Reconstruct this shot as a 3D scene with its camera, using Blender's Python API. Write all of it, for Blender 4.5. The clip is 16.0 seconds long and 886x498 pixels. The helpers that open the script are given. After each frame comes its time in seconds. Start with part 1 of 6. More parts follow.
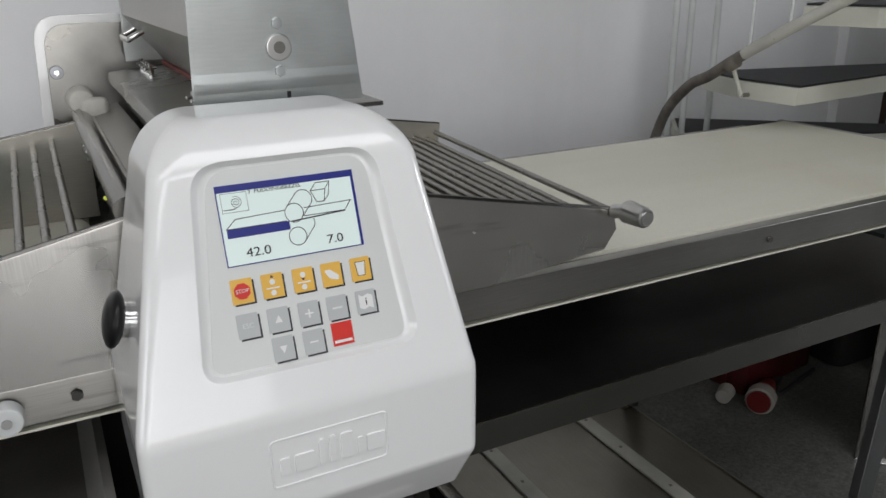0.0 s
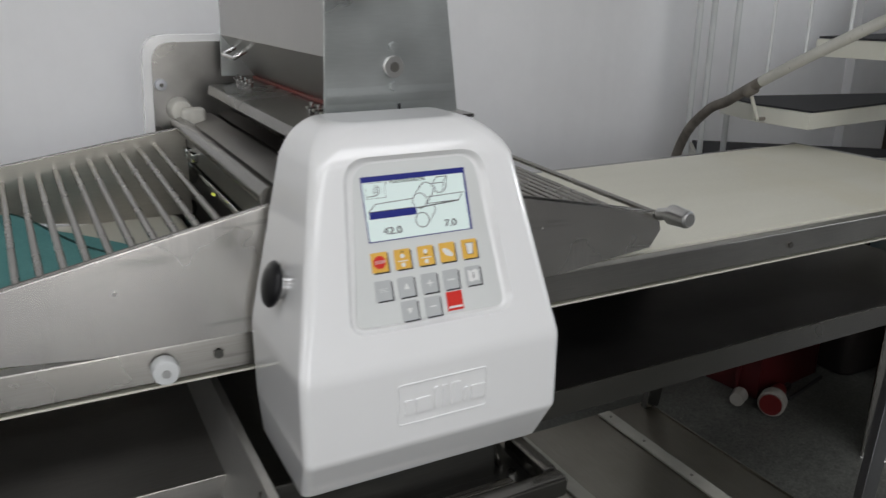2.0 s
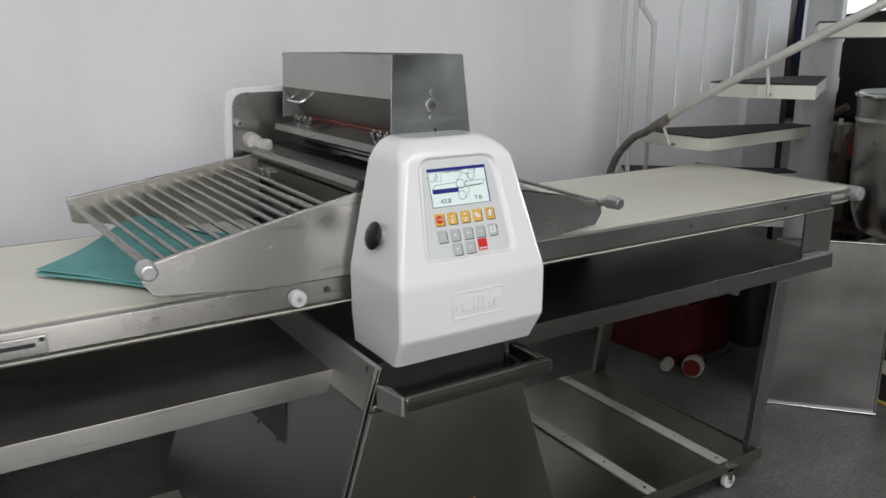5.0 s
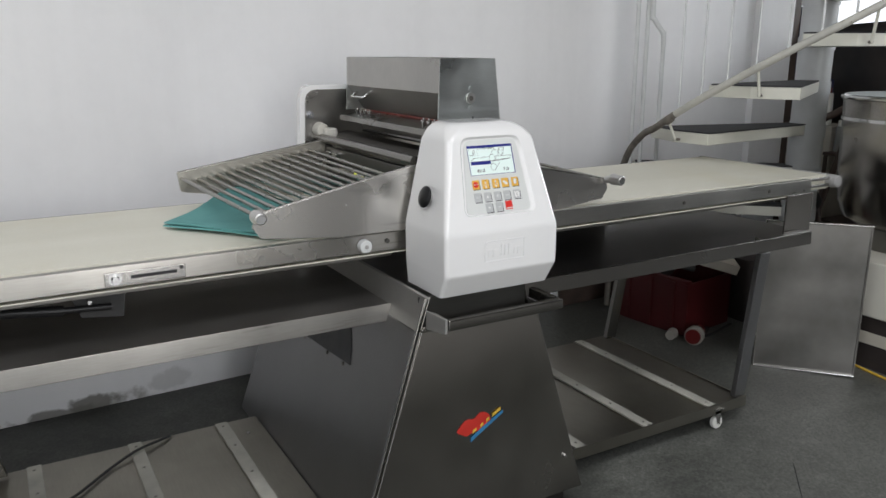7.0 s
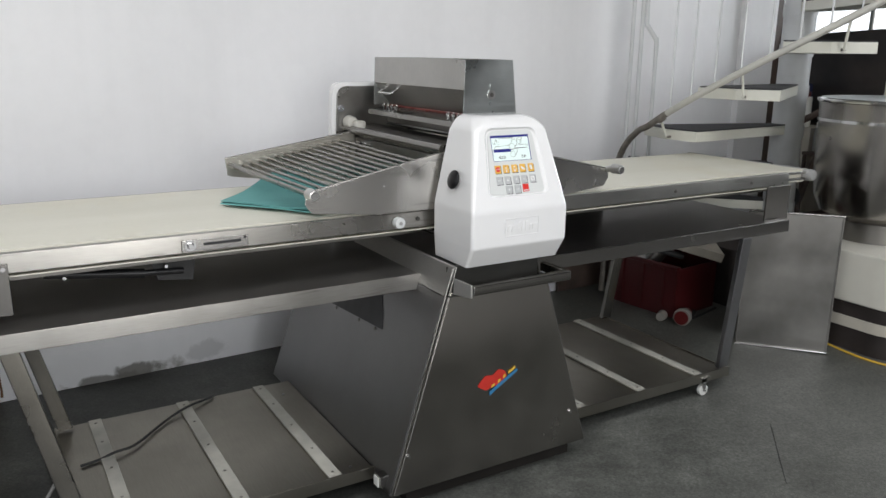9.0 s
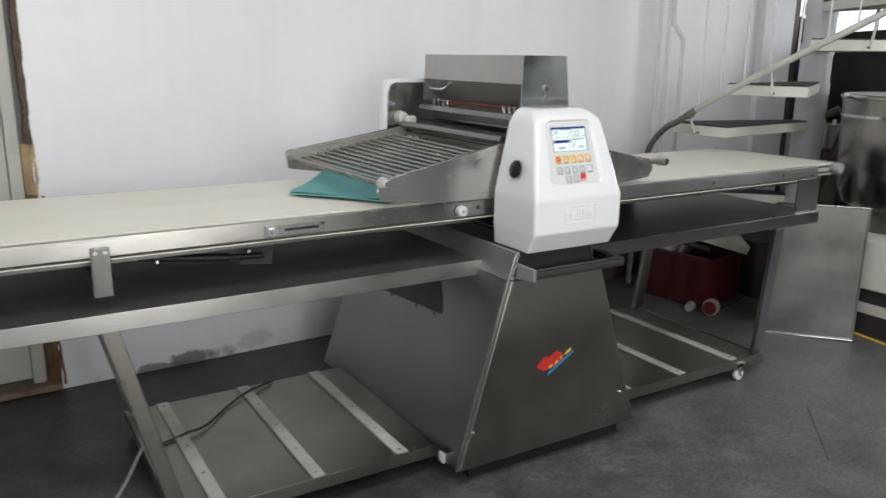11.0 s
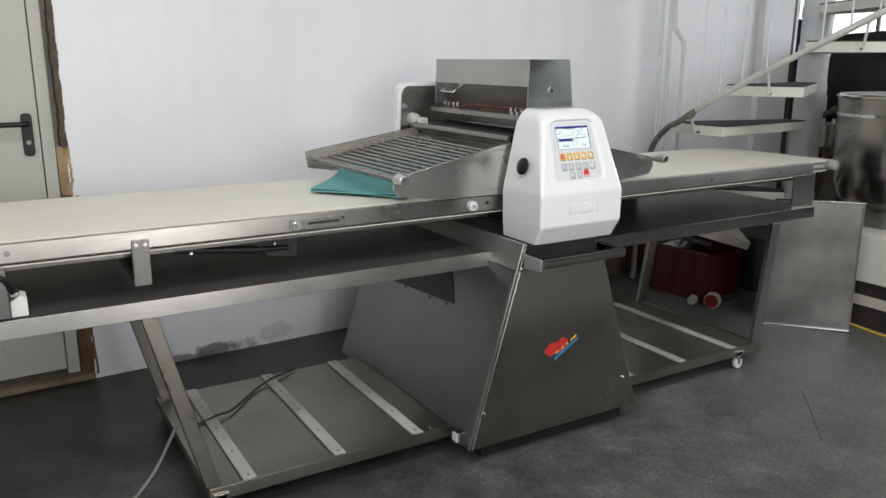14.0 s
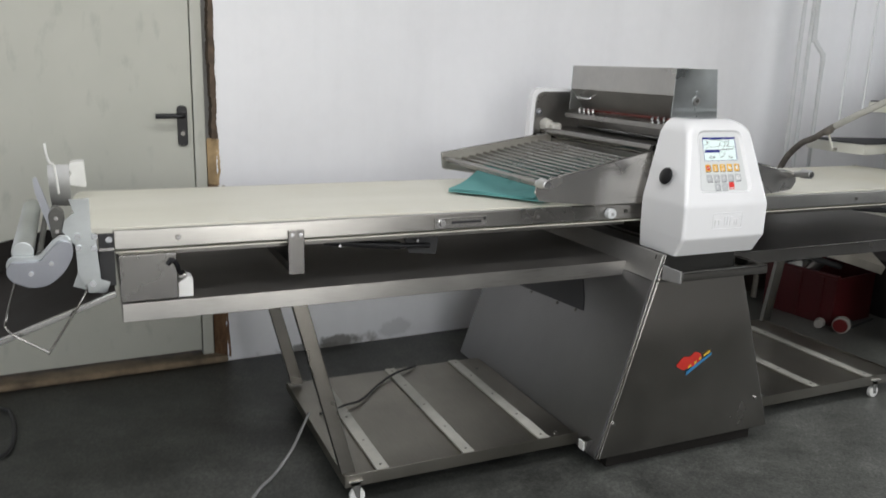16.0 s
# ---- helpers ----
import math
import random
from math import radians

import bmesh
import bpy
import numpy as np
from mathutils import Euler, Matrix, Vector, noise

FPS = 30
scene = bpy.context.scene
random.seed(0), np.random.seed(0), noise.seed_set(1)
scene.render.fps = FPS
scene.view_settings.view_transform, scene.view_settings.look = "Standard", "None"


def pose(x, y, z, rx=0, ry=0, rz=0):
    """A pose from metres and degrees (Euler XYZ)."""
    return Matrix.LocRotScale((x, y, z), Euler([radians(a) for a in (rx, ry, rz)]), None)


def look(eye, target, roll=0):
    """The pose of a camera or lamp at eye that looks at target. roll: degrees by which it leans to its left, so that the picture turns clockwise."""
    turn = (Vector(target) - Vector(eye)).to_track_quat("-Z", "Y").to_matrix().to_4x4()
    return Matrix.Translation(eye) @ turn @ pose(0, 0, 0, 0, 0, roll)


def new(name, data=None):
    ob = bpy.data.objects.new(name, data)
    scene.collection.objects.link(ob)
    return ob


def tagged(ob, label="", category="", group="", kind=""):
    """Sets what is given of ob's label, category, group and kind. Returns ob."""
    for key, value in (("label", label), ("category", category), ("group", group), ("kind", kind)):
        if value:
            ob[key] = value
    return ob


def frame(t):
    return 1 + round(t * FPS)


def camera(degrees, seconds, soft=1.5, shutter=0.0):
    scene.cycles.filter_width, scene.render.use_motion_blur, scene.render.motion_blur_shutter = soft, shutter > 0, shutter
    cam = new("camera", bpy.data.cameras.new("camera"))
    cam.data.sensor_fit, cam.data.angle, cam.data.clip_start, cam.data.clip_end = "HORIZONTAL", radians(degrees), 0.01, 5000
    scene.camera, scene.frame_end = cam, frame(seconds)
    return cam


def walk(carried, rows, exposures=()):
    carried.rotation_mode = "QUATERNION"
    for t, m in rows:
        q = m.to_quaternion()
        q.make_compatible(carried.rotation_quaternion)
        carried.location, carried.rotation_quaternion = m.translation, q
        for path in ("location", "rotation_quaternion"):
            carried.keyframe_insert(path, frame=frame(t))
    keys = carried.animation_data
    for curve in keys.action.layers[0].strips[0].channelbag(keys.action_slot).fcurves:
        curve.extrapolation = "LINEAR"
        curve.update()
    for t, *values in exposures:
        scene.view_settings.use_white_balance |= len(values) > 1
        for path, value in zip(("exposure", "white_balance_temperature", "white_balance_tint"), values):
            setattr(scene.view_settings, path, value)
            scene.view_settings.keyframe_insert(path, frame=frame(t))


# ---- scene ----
cam = camera(59.2, 16.0, soft=1.5, shutter=0.8)
PATH = [
    (0, (0.04, -0.936, 1.351), (0.905, 0.738, 0.679), -0.8),
    (0.5, (0.028, -0.934, 1.348), (0.874, 0.752, 0.684), -0.8),
    (1, (-0.025, -0.98, 1.354), (0.82, 0.714, 0.708), -0.2),
    (1.5, (-0.087, -1.036, 1.36), (0.77, 0.653, 0.719), 0.5),
    (2, (-0.163, -1.05, 1.368), (0.713, 0.637, 0.747), 0.4),
    (2.5, (-0.268, -1.046, 1.365), (0.677, 0.602, 0.741), -0.6),
    (3, (-0.377, -1.055, 1.376), (0.682, 0.539, 0.795), 0.4),
    (3.5, (-0.469, -1.135, 1.394), (0.626, 0.458, 0.882), -0.2),
    (4, (-0.521, -1.298, 1.398), (0.531, 0.324, 0.887), 0.5),
    (4.2, (-0.536, -1.36, 1.407), (0.501, 0.264, 0.873), 0.4),
    (6.3, (-0.866, -1.815, 1.403), (0.14, -0.147, 0.951), -0.6),
    (6.5, (-0.883, -1.864, 1.408), (0.105, -0.194, 0.922), -0.2),
    (7, (-0.944, -1.979, 1.403), (0.025, -0.3, 0.91), -0.0),
    (7.5, (-1.004, -2.029, 1.402), (-0.041, -0.346, 0.91), -0.3),
    (8, (-1.132, -2.082, 1.408), (-0.144, -0.419, 0.901), -1.1),
    (8.5, (-1.188, -2.149, 1.39), (-0.19, -0.48, 0.922), -0.4),
    (8.7, (-1.2, -2.195, 1.405), (-0.208, -0.529, 0.912), 0.5),
    (10.8, (-1.441, -2.219, 1.37), (-0.421, -0.563, 0.904), 1.0),
    (11, (-1.482, -2.199, 1.377), (-0.468, -0.543, 0.895), 0.7),
    (11.5, (-1.542, -2.193, 1.375), (-0.564, -0.513, 0.906), 0.9),
    (12, (-1.572, -2.231, 1.384), (-0.586, -0.566, 0.875), 0.2),
    (12.5, (-1.568, -2.285, 1.39), (-0.581, -0.61, 0.919), 1.7),
    (13, (-1.587, -2.269, 1.391), (-0.621, -0.577, 0.938), 0.7),
    (13.5, (-1.578, -2.335, 1.386), (-0.605, -0.649, 0.926), 0.8),
    (14, (-1.587, -2.344, 1.379), (-0.59, -0.676, 0.907), 0.2),
    (14.5, (-1.629, -2.335, 1.373), (-0.6, -0.682, 0.915), 1.0),
    (15, (-1.66, -2.336, 1.372), (-0.677, -0.648, 0.942), 1.0),
    (15.5, (-1.757, -2.318, 1.345), (-0.925, -0.544, 0.948), 0.2),
    (16, (-1.757, -2.283, 1.369), (-0.955, -0.51, 0.908), 1.8),
]
EXPOSURES = [(0.0, -0.53), (1.5, -0.55), (2.5, -0.48), (3.5, -0.31), (4.0, -0.35), (6.5, -0.22), (7.5, -0.16), (8.5, -0.03), (11.0, 0.0), (14.5, 0.0), (16.0, -0.02)]
walk(cam, [(t, look(eye, target, roll)) for t, eye, target, roll in PATH], EXPOSURES)

# ---- world, lights ----
world = bpy.data.worlds.new("sky")
scene.world = world
world.use_nodes = True
wn = world.node_tree
sky = wn.nodes.new("ShaderNodeTexSky")
sky.sky_type, sky.sun_disc = "NISHITA", False
sky.sun_elevation, sky.sun_rotation = radians(40), radians(120)
wn.links.new(sky.outputs[0], wn.nodes["Background"].inputs[0])
wn.nodes["Background"].inputs[1].default_value = 0.12


def area_light(name, eye, target, w, h, power, colour=(1.0, 0.98, 0.96)):
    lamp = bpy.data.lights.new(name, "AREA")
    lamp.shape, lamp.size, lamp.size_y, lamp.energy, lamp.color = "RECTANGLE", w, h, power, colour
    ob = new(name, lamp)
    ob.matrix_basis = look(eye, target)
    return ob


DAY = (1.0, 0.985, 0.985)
# overhead, south and west lamps are added; none of their openings is seen
area_light("overhead_light", (-0.9, -1.9, 4.18), (-0.9, -1.9, 0), 6.0, 1.4, 112, DAY)
area_light("overhead_light", (-0.9, -4.9, 4.18), (-0.9, -4.9, 0), 6.0, 1.4, 125, DAY)
area_light("south_light", (-1.0, -6.75, 1.98), (-1.0, 0, 1.98), 5.1, 2.4, 96, DAY)
# added fill for the left sides of head and base
area_light("west_fill_light", (-5.95, -2.5, 2.15), (0.0, -0.6, 1.2), 3.3, 1.8, 60, DAY)
# narrow added lamp for the streak in the guard plate
area_light("south_streak_light", (0.05, -6.70, 1.6), (0.05, 0, 1.6), 0.45, 3.0, 36, DAY)
area_light("side_window_light", (7.75, -4.4, 2.6), (2.0, 1.0, 1.4), 1.3, 1.2, 30, (0.92, 0.95, 1.0))
area_light("side_window_light", (7.75, 1.0, 2.4), (0, 1.0, 1.9), 8.0, 1.7, 7, (0.84, 0.91, 1.0))
area_light("side_window_light", (7.75, -1.6, 2.5), (2.0, 1.3, 1.5), 0.6, 0.8, 78, (0.92, 0.95, 1.0))


# ---- materials ----
def nodes_of(name):
    m = bpy.data.materials.new(name)
    m.use_nodes = True
    nt = m.node_tree
    return m, nt, nt.nodes["Principled BSDF"]


def noise_of(nt, scale, detail=4.0, stretch=(1, 1, 1), rough=0.55):
    tc = nt.nodes.new("ShaderNodeTexCoord")
    mp = nt.nodes.new("ShaderNodeMapping")
    mp.inputs["Scale"].default_value = stretch
    nz = nt.nodes.new("ShaderNodeTexNoise")
    nz.inputs["Scale"].default_value, nz.inputs["Detail"].default_value = scale, detail
    nz.inputs["Roughness"].default_value = rough
    nt.links.new(tc.outputs["Object"], mp.inputs["Vector"])
    nt.links.new(mp.outputs[0], nz.inputs["Vector"])
    return nz.outputs["Fac"]


def ramp(nt, fac, stops):
    r = nt.nodes.new("ShaderNodeValToRGB")
    while len(r.color_ramp.elements) < len(stops):
        r.color_ramp.elements.new(0.5)
    for e, (p, c) in zip(r.color_ramp.elements, stops):
        e.position, e.color = p, (*c, 1) if len(c) == 3 else c
    nt.links.new(fac, r.inputs[0])
    return r.outputs[0]


def mix(nt, a, b, fac, mode="MIX"):
    n = nt.nodes.new("ShaderNodeMix")
    n.data_type, n.blend_type = "RGBA", mode
    for sock, v in ((n.inputs[0], fac), (n.inputs[6], a), (n.inputs[7], b)):
        if hasattr(v, "is_output"):
            nt.links.new(v, sock)
        elif isinstance(v, tuple):
            sock.default_value = (*v, 1)
        else:
            sock.default_value = v
    return n.outputs[2]


def bump(nt, bsdf, height, strength=0.2, dist=0.002):
    b = nt.nodes.new("ShaderNodeBump")
    b.inputs["Strength"].default_value, b.inputs["Distance"].default_value = strength, dist
    nt.links.new(height, b.inputs["Height"])
    nt.links.new(b.outputs[0], bsdf.inputs["Normal"])


def grey(v):
    return (v, v, v)


def metal(name, base, rough, stretch=(2, 60, 60), spread=0.10, smear=0.06, relief=0.0, grain=0.88, turn=None):
    """Brushed metal: fine lines along one axis, large cloudy smears of wiping."""
    m, nt, b = nodes_of(name)
    b.inputs["Metallic"].default_value = 1.0
    lines = noise_of(nt, 9.0, 3.0, stretch)
    cloud = noise_of(nt, 3.2, 4.0)
    c1 = ramp(nt, cloud, [(0.3, tuple(v * (1 - smear) for v in base)), (0.7, tuple(min(1, v * (1 + smear)) for v in base))])
    c2 = ramp(nt, lines, [(0.3, grey(grain)), (0.7, grey(1.0))])
    col = mix(nt, c1, c2, 1.0, "MULTIPLY")
    if turn is not None:
        smudge = ramp(nt, noise_of(nt, 5.0, 4.0, (0.9, 1.0, 13.0), 0.6), [(0.60, grey(1.0)), (0.68, grey(0.80))])
        col = mix(nt, col, smudge, 1.0, "MULTIPLY")
    nt.links.new(col, b.inputs["Base Color"])
    r = ramp(nt, cloud, [(0.25, grey(max(0.03, rough - spread))), (0.75, grey(rough + spread))])
    nt.links.new(r, b.inputs["Roughness"])
    if relief:
        bump(nt, b, lines, relief, 0.0003)
    if turn is not None:
        tg = nt.nodes.new("ShaderNodeTangent")
        tg.direction_type, tg.axis = "RADIAL", "Z"
        nt.links.new(tg.outputs[0], b.inputs["Tangent"])
        b.inputs["Anisotropic"].default_value, b.inputs["Anisotropic Rotation"].default_value = 0.4, turn
    return m


def paint(name, base, rough=0.4, var=0.06, scale=4.0, bump_s=0.05, coat=0.0, spec=0.5, fine=120.0):
    """Paint or plastic: slight cloudy change of colour and a fine relief."""
    m, nt, b = nodes_of(name)
    cloud = noise_of(nt, scale, 5.0)
    c = ramp(nt, cloud, [(0.3, tuple(v * (1 - var) for v in base)), (0.7, tuple(min(1, v * (1 + var)) for v in base))])
    nt.links.new(c, b.inputs["Base Color"])
    nt.links.new(ramp(nt, cloud, [(0.3, grey(max(0.02, rough - 0.06))), (0.7, grey(rough + 0.06))]), b.inputs["Roughness"])
    b.inputs["Coat Weight"].default_value = coat
    b.inputs["Specular IOR Level"].default_value = spec
    if bump_s:
        bump(nt, b, noise_of(nt, fine, 2.0), bump_s, 0.001)
    return m


STEEL = metal("brushed_steel", (0.50, 0.487, 0.462), 0.23, (2, 60, 60), 0.05, 0.10, 0.0, 0.90, turn=0.25)
GUARD = metal("bright_guard_steel", (0.66, 0.643, 0.612), 0.26, (60, 60, 2), 0.05, 0.12, 0.0, 0.86, turn=0.25)
PALE_ROD = metal("pale_rod_steel", (0.34, 0.328, 0.305), 0.26, (60, 2, 60), 0.07, 0.10)
KNOB = metal("turned_aluminium", (0.62, 0.615, 0.60), 0.30, (20, 20, 20), 0.08, 0.1, 0.0, 0.95)
SHELF = metal("shelf_sheet_steel", (0.29, 0.278, 0.268), 0.34, (2, 60, 60), 0.04, 0.16)
RAIL = metal("satin_rail_steel", (0.39, 0.378, 0.352), 0.30, (2, 60, 60), 0.06, 0.14, 0.0, 0.90, turn=0.25)
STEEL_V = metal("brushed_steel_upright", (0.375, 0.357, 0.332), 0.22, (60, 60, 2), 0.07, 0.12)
STEEL_Y = metal("brushed_steel_cross", (0.29, 0.283, 0.258), 0.22, (60, 2, 60), 0.07, 0.10)
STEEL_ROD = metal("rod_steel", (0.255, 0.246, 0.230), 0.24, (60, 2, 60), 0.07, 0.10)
STEEL_DARK = metal("dull_steel", (0.25, 0.238, 0.222), 0.34)
GALV = metal("satin_sheet_steel", (0.51, 0.535, 0.53), 0.34, (4, 4, 40), 0.12, 0.26, 0.015, 0.94)
TRAY = metal("stained_tray_steel", (0.33, 0.312, 0.270), 0.31, (60, 2, 60), 0.03, 0.14)
SHADED_LEG = metal("shaded_leg_steel", (0.11, 0.104, 0.092), 0.30, (60, 60, 3), 0.08, 0.25)
SATIN = metal("satin_steel", (0.44, 0.43, 0.408), 0.33, (4, 40, 4), 0.09, 0.14, 0.0, 0.93)
# sides get their own steel, with what they reflect put into its tone
SIDE_STEEL = metal("side_steel_with_reflection", (0.29, 0.286, 0.287), 0.32, (60, 60, 2), 0.02, 0.06)
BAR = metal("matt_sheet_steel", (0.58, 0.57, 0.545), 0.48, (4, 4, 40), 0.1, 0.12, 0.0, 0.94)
# dark steel, which also holds the painted shade of recesses
DARK_AND_SHADE = metal("dark_steel_and_shade", (0.13, 0.128, 0.12), 0.40)
CHROME = metal("polished_steel", (0.72, 0.72, 0.71), 0.13, (30, 30, 30), 0.05)
CAST = metal("cast_aluminium", (0.38, 0.39, 0.42), 0.34, (20, 20, 20), 0.1, 0.1, 0.02, 0.95)
WHITE_PLASTIC = paint("white_enamel", (0.86, 0.86, 0.85), 0.20, 0.015, 3.0, 0.03, 0.8, fine=200)
PANEL_GREY = paint("membrane_grey", (0.68, 0.695, 0.675), 0.38, 0.02, 6.0, 0.0)
KEY_YELLOW = paint("key_yellow", (0.80, 0.47, 0.08), 0.4, 0.04, 20, 0.0)
KEY_GREY = paint("key_grey", (0.50, 0.515, 0.51), 0.4, 0.03, 20, 0.0)
KEY_RED = paint("key_red", (0.68, 0.03, 0.02), 0.4, 0.04, 20, 0.0)
INK = paint("black_ink", (0.02, 0.02, 0.022), 0.4, 0.05, 20, 0.0)
INK_WHITE = paint("white_ink", (0.78, 0.78, 0.76), 0.4, 0.03, 20, 0.0)
BLACK = paint("black_plastic", (0.008, 0.008, 0.009), 0.34, 0.1, 10, 0.02, 0.0, 0.3)
NEAR_BLACK = paint("near_black_sheet", (0.016, 0.014, 0.012), 0.75, 0.3, 8, 0.1, 0.0, 0.2)
RUBBER = paint("dark_rubber", (0.03, 0.03, 0.03), 0.6, 0.1, 10, 0.05)
NYLON = paint("white_nylon", (0.74, 0.74, 0.70), 0.4, 0.05, 18, 0.05)
RED_SEAL = paint("red_seal", (0.22, 0.05, 0.04), 0.5, 0.15, 15, 0.05)
CREAM = paint("cream_enamel", (0.66, 0.655, 0.58), 0.35, 0.06, 6.0, 0.06)
DUSTY = metal("flour_dusted_steel", (0.47, 0.447, 0.395), 0.34, (3, 40, 40), 0.08, 0.14, 0.0, 0.9)
DUSTY.node_tree.nodes["Principled BSDF"].inputs["Metallic"].default_value = 0.75
DUSTY_DARK = metal("lightly_dusted_steel", (0.30, 0.288, 0.265), 0.36, (3, 40, 40), 0.08, 0.18, 0.0, 0.9)
DUSTY_DARK.node_tree.nodes["Principled BSDF"].inputs["Metallic"].default_value = 0.85
COLUMN = paint("light_grey_paint", (0.53, 0.545, 0.55), 0.4, 0.08, 6.0, 0.06)
TREAD = paint("dark_tread", (0.026, 0.026, 0.029), 0.75, 0.25, 40, 0.4)
CLOTH_DARK = paint("dark_green_edging", (0.012, 0.05, 0.045), 0.85, 0.1, 30, 0.2)
EMBLEM_RED = paint("emblem_red", (0.50, 0.03, 0.02), 0.4, 0.1, 20, 0.0)
EMBLEM_BLUE = paint("emblem_blue", (0.03, 0.16, 0.32), 0.4, 0.1, 20, 0.0)
PAN = metal("cloudy_pan_steel", (0.33, 0.318, 0.30), 0.36, (0.5, 0.5, 0.35), 0.10, 0.28, 0.0, 0.86)
RAIL_WHITE = paint("pale_rail_paint", (0.62, 0.635, 0.63), 0.4, 0.06, 9.0, 0.04)
PALE_ROLLER = paint("pale_grey_roller", (0.34, 0.34, 0.33), 0.35, 0.06, 9.0, 0.02)
YELLOWED = paint("yellowed_nylon", (0.58, 0.565, 0.51), 0.45, 0.10, 30, 0.1)
DIRTY_TUBE = paint("grimy_tube", (0.15, 0.135, 0.115), 0.55, 0.45, 18, 0.2)
FACE = metal("stained_face_steel", (0.37, 0.36, 0.342), 0.30, (4, 40, 4), 0.10, 0.30, 0.0, 0.93)
RED_CRATE = paint("red_plastic", (0.058, 0.005, 0.006), 0.42, 0.12, 6, 0.05)
RED_PLUG = paint("red_plug_plastic", (0.10, 0.008, 0.008), 0.35, 0.1, 10, 0.03)
CABLE_GREY = paint("grey_cable", (0.24, 0.24, 0.23), 0.5, 0.1, 20, 0.03)
DARK_HULL = paint("dark_cover", (0.026, 0.020, 0.018), 0.65, 0.6, 4, 0.5)
BLUE_CLOTH = paint("dark_blue_cloth", (0.015, 0.02, 0.06), 0.9, 0.2, 20, 0.3)
MIXER_WHITE = paint("off_white_enamel", (0.66, 0.645, 0.57), 0.35, 0.05, 5, 0.03)
YELLOW = paint("yellow_paint", (0.65, 0.42, 0.05), 0.5, 0.1, 10, 0.05)
DULL = paint("dull_grey_coating", (0.42, 0.42, 0.405), 0.5, 0.1, 12, 0.05)
BROWN_POST = paint("rust_brown_paint", (0.075, 0.052, 0.042), 0.6, 0.3, 9, 0.2)
STRIP_ALU = paint("worn_pale_strip", (0.43, 0.422, 0.37), 0.45, 0.22, 7, 0.1)
OLD_PLASTIC = paint("greyed_plastic", (0.27, 0.255, 0.23), 0.5, 0.12, 14, 0.05)
OCHRE = paint("old_filler_foam", (0.44, 0.31, 0.165), 0.85, 0.35, 16, 0.5, fine=60)
CARTON = paint("pale_carton", (0.50, 0.47, 0.40), 0.8, 0.1, 8, 0.1)


def glow(name, colour, strength):
    m, nt, b = nodes_of(name)
    b.inputs["Base Color"].default_value = (*colour, 1)
    b.inputs["Emission Color"].default_value = (*colour, 1)
    b.inputs["Emission Strength"].default_value = strength
    b.inputs["Roughness"].default_value = 0.25
    return m


LCD = glow("lit_display", (0.65, 0.75, 0.72), 0.34)
LCD_NAVY = glow("dark_blue_display", (0.02, 0.025, 0.16), 0.4)
LED = glow("lit_indicator", (0.75, 0.80, 0.12), 0.7)
PANE = glow("daylit_pane", (0.92, 0.96, 1.0), 1.6)


